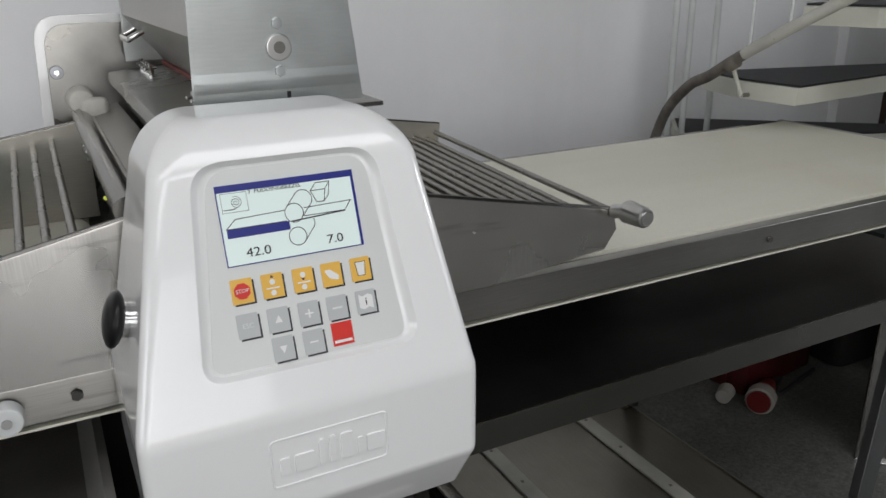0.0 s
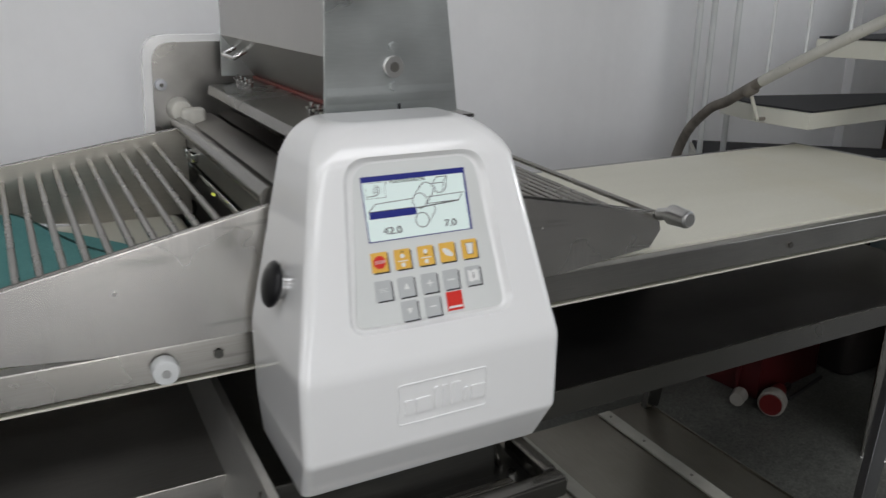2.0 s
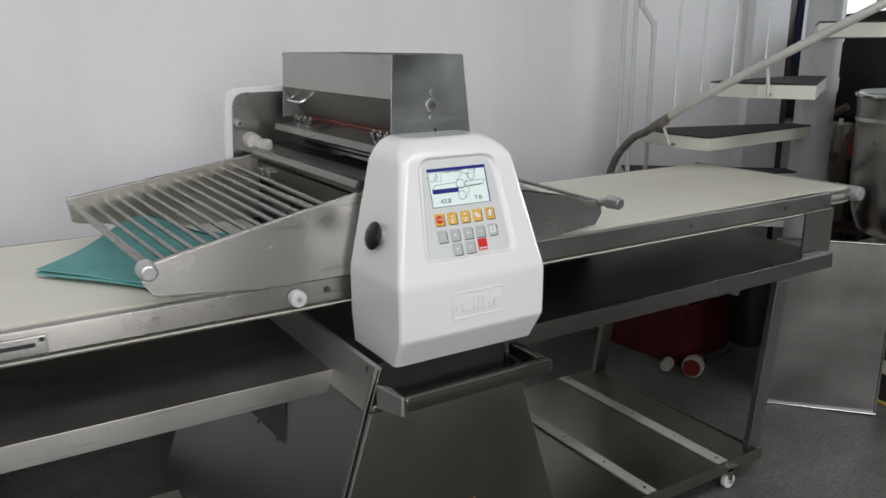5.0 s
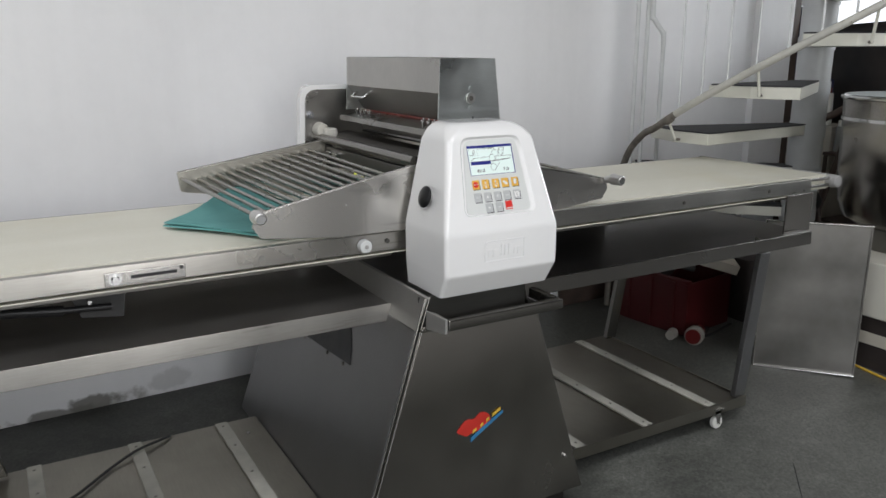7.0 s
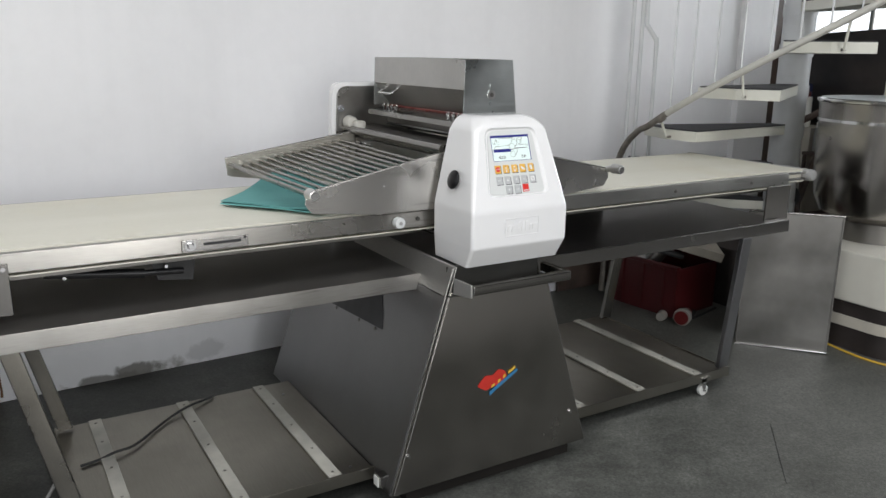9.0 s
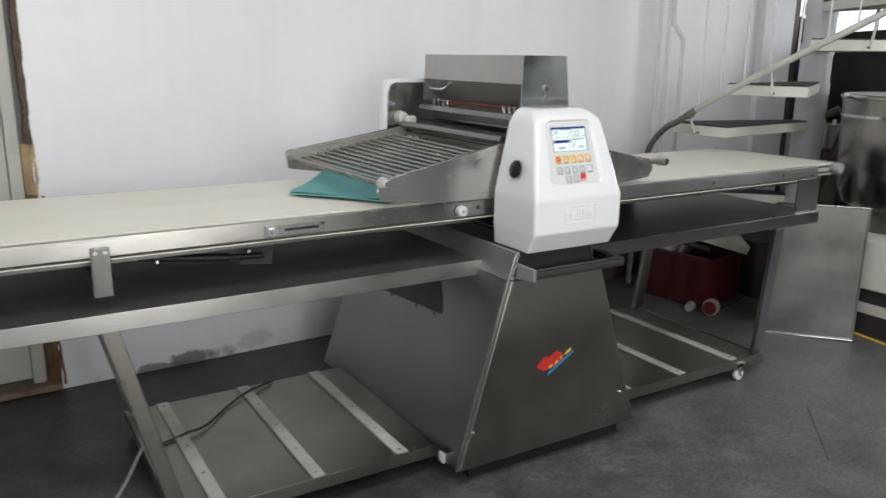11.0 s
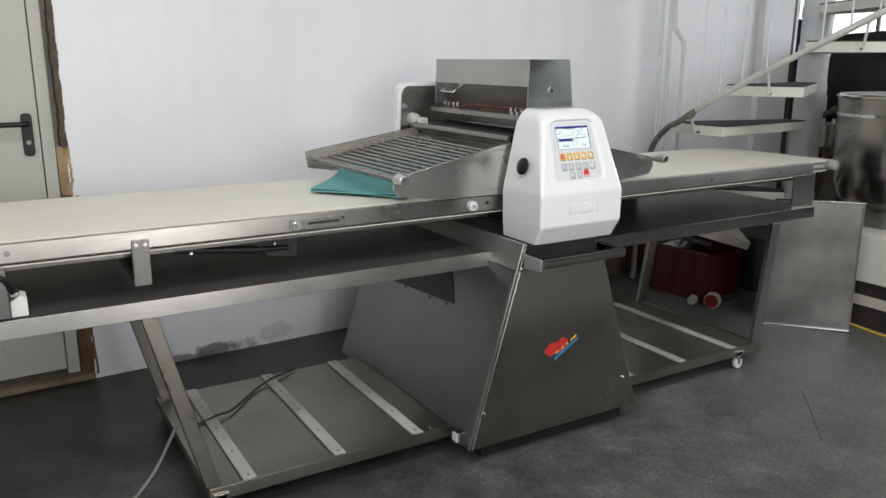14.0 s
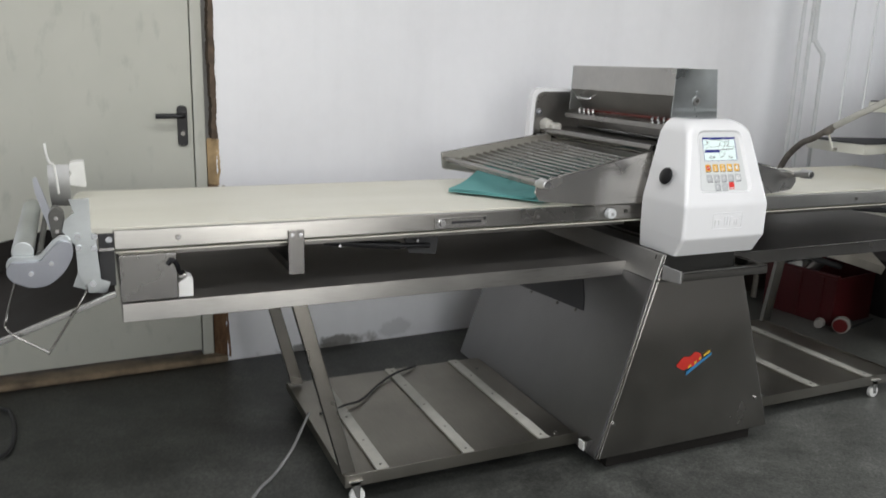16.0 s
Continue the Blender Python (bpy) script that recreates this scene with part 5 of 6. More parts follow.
flat("key_sign", rect(u - 0.0008, u + 0.0008, v - 0.0045, v + 0.0045), 0.00232, 0.0027, INK_WHITE)
u, v = COLS[2], ROWZ[2]
flat("key_sign", rect(u - 0.0045, u + 0.0045, v - 0.0008, v + 0.0008), 0.0023, 0.0026, INK_WHITE)
u, v = COLS[3], ROWZ[1]
flat("key_sign", rect(u - 0.0055, u + 0.0055, v - 0.0014, v + 0.0008), 0.0023, 0.0026, PANEL_GREY)
u, v = COLS[0], ROWZ[1]
part("esc_word", lettering("ESC", 0.0072, PANEL_GREY, Matrix.Translation((u, v, 0.0026))), PANEL_GREY, head, at=PM)
u, v = COLS[4], ROWZ[1]
flat("key_sign", [(u - 0.008, v - 0.006), (u - 0.003, v - 0.0085), (u + 0.003, v - 0.006), (u + 0.008, v - 0.0085), (u + 0.008, v + 0.006), (u + 0.003, v + 0.0085), (u - 0.003, v + 0.006), (u - 0.008, v + 0.0085)], 0.0023, 0.0026, INK_WHITE)
part("info_letter", lettering("i", 0.012, INK, Matrix.Translation((u, v, 0.0030))), INK, head, at=PM)

# embossed badge below the keypad, as plain shapes
BM = Matrix.Translation((HX - 0.0025, -0.2355, 0.8370)) @ Matrix.Rotation(radians(90), 4, "X")
b0 = (0.005, 0.033)
frame_pts = rounded([(-0.071, -0.0285), (0.060, -0.0285), (0.060, 0.0285), (-0.071, 0.0285)], 0.006, 4)
frame_pts = [(u + 0.005, v + 0.027, 0.0) for u, v in frame_pts]
part("badge_frame", bsweep(frame_pts, 0.0013, 6, True), WHITE_PLASTIC, head, "embossed white badge of plain bars", at=BM)
for u0, u1, h0, h1 in ((-0.060, -0.049, -0.015, 0.006), (-0.044, -0.022, -0.015, 0.006), (-0.017, -0.010, -0.015, 0.017), (-0.005, 0.002, -0.015, 0.017), (0.008, 0.022, -0.015, 0.017), (0.027, 0.034, -0.015, 0.006), (0.038, 0.060, -0.015, 0.006)):
    bar = prism(rounded([(u0 + 0.003, h0 + 0.027), (u1 + 0.003, h0 + 0.027), (u1 + 0.003, h1 + 0.027), (u0 + 0.003, h1 + 0.027)], 0.003, 3), "z", -0.002, 0.0022, 0.0012)
    part("badge_bar", bar, WHITE_PLASTIC, head, at=BM)

# side knob
kz, ky = 1.006, -0.112
kx = HX - 0.1705
kd = Vector((-1, 0, 0.27)).normalized()
kp = Vector((kx, ky, kz))
part("knob_collar", bcyl(kp - kd * 0.004, kp + kd * 0.012, 0.019, 24), CHROME, head)
kb = bmesh.new()
bmesh.ops.create_uvsphere(kb, u_segments=28, v_segments=18, radius=1.0)
kq = kd.to_track_quat("Z", "Y").to_matrix().to_4x4()
bmesh.ops.transform(kb, matrix=Matrix.Translation(kp + kd * 0.020) @ kq @ Matrix.Diagonal((0.031, 0.031, 0.011, 1)), verts=kb.verts)
part("side_knob", kb, BLACK, head, "black mushroom push knob")


# ---- winding roller at the left table's end ----
def winder():
    cap = rounded([(-1.985, 0.815), (-1.972, 0.838), (-1.904, 0.836), (-1.869, 0.876), (-1.849, 0.891), (-1.826, 0.881), (-1.823, 0.851), (-1.845, 0.806), (-1.887, 0.771), (-1.931, 0.767), (-1.974, 0.790)], [0.014, 0.014, 0.012, 0.02, 0.016, 0.016, 0.02, 0.03, 0.03, 0.03, 0.02], 5)
    w = part("winder", prism(cap, "y", -0.072, -0.050, 0.007, 3), CAST, left, "cast winding device at the belt's end")
    rear = [(x - 0.002, z + 0.011) for x, z in cap]
    part("winder_plate", prism(rear, "y", -0.049, -0.034, 0.002), GALV, left)
    for p in ((-1.926, 0.808), (-1.877, 0.832)):
        part("winder_screw", bcyl((p[0], -0.0725, p[1]), (p[0], -0.077, p[1]), 0.0065, 10), CHROME, left)
    part("winding_roller", bcyl((-1.944, -0.030, 0.857), (-1.960, 0.650, 0.857), 0.027, 28, w=0.003), GALV, left, "grey steel winding roller")
    part("roller_shaft", bcyl((-1.905, -0.030, 0.850), (-1.915, 0.650, 0.850), 0.008, 12), DARK_AND_SHADE, left)
    hub = rounded([(-1.873, 0.880), (-1.846, 0.876), (-1.838, 0.905), (-1.842, 0.955), (-1.862, 0.972), (-1.880, 0.950)], 0.010, 4)
    part("winder_hub", prism(hub, "y", -0.012, 0.03, 0.004), DARK_AND_SHADE, left, "dark greasy hub")
    for z in (0.905, 0.940):
        part("hub_bolt", bcyl((-1.860, -0.0125, z), (-1.860, -0.020, z), 0.006, 8), STEEL, left)
    br = [(-1.827, 0.992), (-1.777, 0.993), (-1.778, 0.903), (-1.764, 0.885), (-1.766, 0.857), (-1.762, 0.787), (-1.763, 0.730), (-1.794, 0.732), (-1.812, 0.770), (-1.818, 0.792), (-1.818, 0.866), (-1.848, 0.907), (-1.841, 0.935), (-1.817, 0.956)]
    part("winder_bracket", prism(br, "y", -0.032, -0.027, 0.0012), GALV, left, "cut sheet steel bracket")
    foot = [(-1.738, 0.756), (-1.750, 0.722), (-1.832, 0.752), (-1.818, 0.790)]
    part("bracket_foot", prism(foot, "y", -0.0262, -0.022, 0.001), GALV, left)
    for p in ((-1.812, 0.892), (-1.811, 0.861), (-1.770, 0.890), (-1.773, 0.857), (-1.782, 0.759)):
        part("winder_bolt", bcyl((p[0], -0.0325, p[1]), (p[0], -0.041, p[1]), 0.0085, 8), CHROME, left)
    # rolled sheet of the far arm
    sheet = bmesh.new()
    rows = []
    for i in range(9):
        t = i / 8
        z, y = 0.862 + 0.150 * t, 0.62 - 0.10 * math.sin(t * 2.2)
        rows.append([sheet.verts.new((x, y + dy, z)) for dy in (0, 0.004) for x in ((-1.898, -1.835) if dy == 0 else (-1.835, -1.898))])
    for p, q in zip(rows, rows[1:]):
        for k in range(4):
            sheet.faces.new((p[k], p[(k + 1) % 4], q[(k + 1) % 4], q[k]))
    sheet.faces.new(rows[0]), sheet.faces.new(rows[-1][::-1])
    part("curved_sheet", sheet, DULL, left, "curved dull steel sheet")
    part("bearing_block", prism(rounded([(-1.838, 0.935), (-1.844, 0.955), (-1.828, 0.975), (-1.842, 0.990), (-1.832, 1.012), (-1.790, 1.014), (-1.786, 0.925)], 0.008, 3), "y", 0.60, 0.66, 0.004), NYLON, left, "white plastic bearing block")
    part("belt_roller", bcyl((-1.806, 0.006, 0.860), (-1.806, 0.77, 0.860), 0.024, 20), RUBBER, left)
    part("roller_pin", bcyl((-1.735, 0.004, 0.872), (-1.735, -0.008, 0.872), 0.009, 12), CHROME, left)
    part("gap_plate", bbox(-1.762, -1.7225, 0.012, 0.018, 0.735, 0.885, 0), RUBBER, left, "black inner plate")
    part("gap_bar", bbox(-1.762, -1.7225, 0.004, 0.0105, 0.838, 0.846, 0), STEEL, left)
    arm = bsweep(smooth_path([(-1.889, 0.30, 1.105), (-1.886, 0.30, 1.075), (-1.880, 0.30, 1.050), (-1.868, 0.31, 1.035), (-1.862, 0.33, 0.95)], 5), 0.0038, 8)
    part("tension_arm", arm, NYLON, left)
    arm = prism(rounded([(-1.909, 1.045), (-1.899, 1.050), (-1.880, 0.985), (-1.862, 0.905), (-1.876, 0.900), (-1.892, 0.955), (-1.906, 1.010)], 0.006), "y", 0.0, 0.006)
    part("swing_arm", arm, CAST, left)
    wire = bsweep(smooth_path([(-1.799, -0.034, 0.755), (-1.805, -0.090, 0.742), (-1.893, -0.10, 0.606), (-1.900, -0.10, 0.599), (-1.910, -0.10, 0.606), (-1.987, -0.10, 0.665), (-1.99, -0.07, 0.70), (-1.965, -0.05, 0.785)], 6), 0.0032, 8)
    part("wire_hook", wire, STEEL_ROD, left, "bent wire hook")
    # sloping run-off tray
    p = prism([(-2.55, 0.425), (-1.726, 0.730), (-1.726, 0.745), (-2.55, 0.442)], "y", -0.085, -0.072, 0.002)
    part("runoff_sheet", p, STEEL, left, "sloping steel lip of the run-off tray")
    part("runoff_floor", prism([(-2.55, 0.427), (-1.728, 0.732), (-1.728, 0.738), (-2.55, 0.433)], "y", -0.071, 0.76), NEAR_BLACK, left, "dark run-off tray floor")
    part("runoff_side", prism([(-2.55, 0.427), (-1.728, 0.732), (-1.728, 0.80), (-2.55, 0.60)], "y", 0.761, 0.768), NEAR_BLACK, left)


winder()


# ---- teal cloth on the left belt ----
def cloth():
    o, e1, e2 = Vector((-0.535, 0.386, 0.0)), Vector((0.238, -0.307, 0)).normalized(), Vector((0.352, 0.308, 0)).normalized()

    def layer(w0, w1, l0, l1, z):
        """A sheet over e1 in w0..w1 and e2 in l0..l1, at the height z(a, b), 4 mm thick."""
        bm = bmesh.new()
        na, nb = 26, 30
        g, h = [], []
        for j in range(nb + 1):
            r1, r2 = [], []
            for i in range(na + 1):
                a, b = w0 + (w1 - w0) * i / na, l0 + (l1 - l0) * j / nb
                wob = Vector((noise.noise((a * 6, b * 6, 1.0)), noise.noise((a * 6, b * 6, 4.0)), 0)) * 0.006
                p = o + e1 * a + e2 * b + wob + Vector((0, 0, z(a, b)))
                r1.append(bm.verts.new(p))
                r2.append(bm.verts.new(p + Vector((0, 0, 0.004))))
            g.append(r1), h.append(r2)
        for j in range(nb):
            for i in range(na):
                bm.faces.new((g[j][i], g[j + 1][i], g[j + 1][i + 1], g[j][i + 1]))
                bm.faces.new((h[j][i], h[j][i + 1], h[j + 1][i + 1], h[j + 1][i]))
        loop = [(0, i) for i in range(na)] + [(j, na) for j in range(nb)] + [(nb, i) for i in range(na, 0, -1)] + [(j, 0) for j in range(nb, 0, -1)]
        for a, b in zip(loop, loop[1:] + loop[:1]):
            bm.faces.new((g[a[0]][a[1]], g[b[0]][b[1]], h[b[0]][b[1]], h[a[0]][a[1]]))
        return bm

    def low(a, b):
        return 0.8985 + 0.003 * max(0.0, math.sin(9 * a + 14 * b))

    def high(a, b):
        rise = 0.048 * math.exp(-((a - 0.02) / 0.14) ** 2) * math.exp(-((b - 0.36) / 0.16) ** 2)
        fold = 0.018 * math.exp(-((a - 0.33) / 0.05) ** 2) * math.exp(-((b - 0.10) / 0.07) ** 2)
        return 0.9065 + rise + fold + 0.002 * math.sin(16 * a + 9 * b)

    t = thing("folded_cloth", "folded teal cloth with dark edging lying on the cream belt", "cloth", (-0.35, 0.33, 0.8985))
    part("under_layer", layer(0.0, 0.385, 0.0, 0.465, low), CLOTH, t)
    part("upper_layer", layer(0.0, 0.345, 0.005, 0.385, high), CLOTH, t)
    edge = [o + e1 * a + e2 * 0.386 + Vector((0, 0, high(a, 0.386) + 0.002)) for a in np.linspace(0.0, 0.34, 24)]
    part("edging", bsweep(edge, 0.0042, 8), CLOTH_DARK, t, "dark green edging")
    return t


cloth()


# ---- spiral stair ----
SX, SY, SR = 2.915, 0.738, 1.005
STEP, RISE = 25.0, 0.229


def spiral_stair():
    st = thing("spiral_stair", "cream painted steel spiral stair with dark treads and a round rail", "stair", (SX, SY, 0))
    part("column", bcyl((SX, SY, fl(SY)), (SX, SY, 4.15), 0.088, 32), COLUMN, st, "round light grey painted steel column")
    for k in range(-3, 9):
        a1 = 187.6 + STEP * k
        a0 = a1 - 26.0
        top = 1.022 + RISE * k
        if top < 0.1 or top > 3.9:
            continue
        R = 0.915

        def pt(a, r):
            return (SX + r * math.cos(radians(a)), SY + r * math.sin(radians(a)))

        poly = [pt(a1 + 22, 0.10), pt(a0 - 22, 0.10), pt(a0, R), pt((a0 + a1) / 2, R + 0.01), pt(a1, R)]
        s = part("step", prism(poly, "z", top - 0.058, top - 0.006, 0.002), CREAM, st, "cream painted wedge step")
        inn = [(SX + (x - SX) * 0.985, SY + (y - SY) * 0.985) for x, y in poly]
        part("tread", prism(inn, "z", top - 0.005, top + 0.001), TREAD, s, "dark worn rubber tread")
        part("collar", bcyl((SX, SY, top - 0.075), (SX, SY, top - 0.007), 0.094, 28), COLUMN, s)
        am = a1 - 10.0
        zt = 1.109 + 0.568 * (radians(am) - math.pi)
        p = pt(am, R + 0.012)
        q = (SX + SR * math.cos(radians(am)), SY + SR * math.sin(radians(am)), zt)
        part("standoff", bcyl((p[0] + 0.35 * (q[0] - p[0]), p[1] + 0.35 * (q[1] - p[1]), top - 0.045), (q[0], q[1], zt - 0.008), 0.0065, 10), CREAM, s)
        part("standoff_lug", bcyl((p[0] - 0.02 * (q[0] - p[0]), p[1] - 0.02 * (q[1] - p[1]), top - 0.042), (p[0] + 0.42 * (q[0] - p[0]), p[1] + 0.42 * (q[1] - p[1]), top - 0.042), 0.0065, 10), DIRTY_TUBE, s)
    pts = []
    for a in np.arange(172.0, 372.0, 4.0):
        r = radians(a)
        pts.append((SX + SR * math.cos(r), SY + SR * math.sin(r), 1.109 + 0.568 * (r - math.pi)))
    # the lower end bends down to the floor
    e = pts[0]
    start = [(e[0] + 0.02, e[1] + 0.30, 0.02), (e[0] + 0.015, e[1] + 0.27, 0.60), (e[0] + 0.01, e[1] + 0.20, 0.86), (e[0] + 0.004, e[1] + 0.09, 0.985)]
    foot = smooth_path(start + pts[:3], 5)
    tube = smooth_path(pts[2:], 4)
    part("stringer_foot", bsweep(foot, 0.0172, 14), DIRTY_TUBE, st, "grimy brown bent foot of the tube")
    part("stringer_tube", bsweep(tube, 0.017, 14), CHIPPED, st, "bent round tube with chipped cream paint")
    part("tube_clamp", bcyl((1.905, 0.79, 1.070), (1.909, 0.760, 1.089), 0.0205, 14), DIRTY_TUBE, st)
    H = 0.95
    for a in np.arange(181.0, 370.0, 7.0):
        r = radians(a)
        z = 1.109 + 0.568 * (r - math.pi)
        x, y = SX + SR * math.cos(r), SY + SR * math.sin(r)
        part("baluster", bcyl((x, y, z), (x, y, min(z + H, 4.1)), 0.0050, 10), RAIL_WHITE, st, "thin pale grey baluster")
    hp = [(p[0], p[1], p[2] + H) for p in pts[2:] if p[2] + H < 4.0]
    part("handrail", bsweep(hp, 0.020, 12), CREAM, st)
    return st


spiral_stair()


def newel():
    """The upright tubes at the stair's foot with the bent end of the rail."""
    n = thing("stair_newel", "upright light grey painted tubes with a bent rail end", "railing", (1.95, 1.10, 0))
    for x, y, top in ((2.035, 1.16, 3.4), (2.075, 1.13, 3.4), (2.150, 1.085, 1.500)):
        part("post", bcyl((x, y, fl(y)), (x, y, top), 0.011, 14), RAIL_WHITE, n)
    bend = smooth_path([(2.085, 1.12, 3.0), (2.088, 1.12, 2.2), (2.092, 1.115, 1.62), (2.100, 1.108, 1.56), (2.136, 1.092, 1.505), (2.149, 1.086, 1.475), (2.150, 1.085, 1.42)], 5)
    part("bent_end", bsweep(bend, 0.013, 12), RAIL_WHITE, n)


newel()

# ---- things by the right table ----
def steel_panel():
    t = thing("steel_panel", "dull stainless steel pan standing on edge behind the table leg", "metal panel", (2.14, 0.08, 0))
    a, b = Vector((2.012, 0.250, -0.028)), Vector((2.300, -0.072, -0.028))
    d = (b - a).normalized()
    n = Vector((d.y, -d.x, 0))
    L = (b - a).length
    m = Matrix.Translation(a + n * 0.0) @ Matrix(((d.x, -n.x, 0, 0), (d.y, -n.y, 0, 0), (0, 0, 1, 0), (0, 0, 0, 1)))
    part("sheet", bbox(0.006, L - 0.006, 0.010, 0.014, 0.006, 0.694, 0), PAN, t, "cloudy dull steel sheet", at=m)
    part("bottom_rim", bbox(0, L, -0.004, 0.018, 0.0, 0.008, 0.003), CHROME, t, at=m)
    part("top_rim", bbox(0, L, -0.004, 0.018, 0.692, 0.700, 0.003), STEEL, t, at=m)
    part("side_rim", bbox(0, 0.007, -0.003, 0.017, 0.009, 0.691, 0.002), STEEL_V, t, at=m)
    part("side_rim", bbox(L - 0.007, L, 0.004, 0.017, 0.009, 0.691, 0.002), PAN, t, at=m)


steel_panel()


def red_crate():
    a, b = Vector((1.93, 1.09, -0.009)), Vector((1.99, 0.645, -0.009))
    d = (b - a).normalized()
    n = Vector((-d.y, d.x, 0))
    L, W, Hh = (b - a).length, 0.38, 0.275
    m = Matrix(((d.x, n.x, 0, a.x), (d.y, n.y, 0, a.y), (0, 0, 1, a.z), (0, 0, 0, 1)))
    c = thing("crate", "dark red plastic crate filled with odds and ends on the floor", "crate", a)
    part("crate_floor", bbox(0.01, L - 0.01, 0.01, W - 0.01, 0.0, 0.012, 0.002), RED_CRATE, c, at=m)
    for x0, x1, y0, y1 in ((0, L, 0, 0.012), (0, L, W - 0.012, W), (0, 0.012, 0.013, W - 0.013), (L - 0.012, L, 0.013, W - 0.013)):
        s = part("crate_side", bbox(x0, x1, y0, y1, 0.0, Hh, 0.003), RED_CRATE, c, at=m)
    for y0, y1 in ((-0.010, 0.016), (W - 0.016, W + 0.010)):
        part("crate_rim", bbox(-0.01, L + 0.01, y0, y1, Hh, Hh + 0.02, 0.004), RED_CRATE, c, at=m)
    for x0 in (0.08, 0.22, 0.36):
        part("crate_rib", bbox(x0, x0 + 0.015, -0.009, -0.0005, 0.01, Hh - 0.004, 0.002), RED_CRATE, c, at=m)
    solid("carton", bbox(-0.17, 0.17, -0.13, 0.13, -0.025, 0.025, 0.003, m=pose(2.24, 0.80, 0.365, 8, 16, -32)), CARTON, "pale flat carton lying across the crate", "carton")
    solid("tin", bcyl(m @ Vector((0.20, 0.10, 0.24)), m @ Vector((0.26, 0.13, 0.335)), 0.035, 20, w=0.003), STEEL_DARK, "dull steel tin tipped in the crate", "tin")
    tool = bsweep(smooth_path([(0.02, 0.1, 0.27), (0.14, 0.14, 0.325), (0.26, 0.10, 0.335), (0.34, 0.2, 0.30)], 6), 0.018, 10)
    bmesh.ops.transform(tool, matrix=m, verts=tool.verts)
    solid("hose", tool, RUBBER, "black rubber hose coiled in the crate", "hose")
    bag = bmesh.new()
    bmesh.ops.create_icosphere(bag, subdivisions=3, radius=0.09)
    for v in bag.verts:
        v.co *= 1 + 0.25 * noise.noise(v.co * 14)
        v.co.z *= 0.55
    bmesh.ops.transform(bag, matrix=m @ Matrix.Translation((0.10, 0.19, 0.26)), verts=bag.verts)
    solid("plastic_bag", bag, NYLON, "crumpled white plastic bag in the crate", "bag")

    # dark board and block, added to keep light from under the table
    y0 = WY + 0.045 * (1.72 - WX)
    board = bbox(0.0, 1.05, -0.030, -0.008, 0.0, 0.56, 0.003, m=Matrix.Translation((1.72, y0, 0.0)) @ Matrix.Rotation(WA, 4, "Z"))
    solid("bounce_block", board, BROWN_POST, "dark board for clutter at the wall, added to cut bounced light", "board")
    tub = prism(rounded([(2.43, 0.62), (2.80, 0.62), (2.80, 1.02), (2.43, 1.02)], 0.05, 5), "z", fl(0.8), 0.33, 0.012)
    solid("side_block", tub, DARK_HULL, "dark block for clutter beside the crate, added to cut side light", "tub")


red_crate()


def cee_plug():
    p = thing("power_plug", "red round power plug with a pale ring lying on the floor", "plug", (1.86, 0.46, 0))
    c = Vector((1.990, 0.575, 0.046 + fl(0.575)))
    d = Vector((-0.80, -0.45, 0.05)).normalized()
    part("shell", bcyl(c, c + d * 0.05, 0.046, 28, w=0.004), OLD_PLASTIC, p, "pale plastic ring")
    part("face", bcyl(c + d * 0.0505, c + d * 0.058, 0.037, 24), RED_PLUG, p)
    part("body", bcyl(c - d * 0.001, c - d * 0.10, 0.038, 20, 0.024, 0.004), RED_PLUG, p, "red plug body")
    part("cable", bsweep(smooth_path([c - d * 0.10, c - d * 0.20 + Vector((0.03, 0, -0.025)), Vector((2.10, 0.60, 0.007 + fl(0.60))), Vector((2.35, 0.66, 0.007 + fl(0.66)))], 6), 0.007, 8), RUBBER, p)
    c2 = Vector((1.935, 0.672, 0.030 + fl(0.672)))
    part("small_plug", bcyl(c2, c2 + d * 0.06, 0.028, 20, 0.024, 0.003), OLD_PLASTIC, p)


cee_plug()


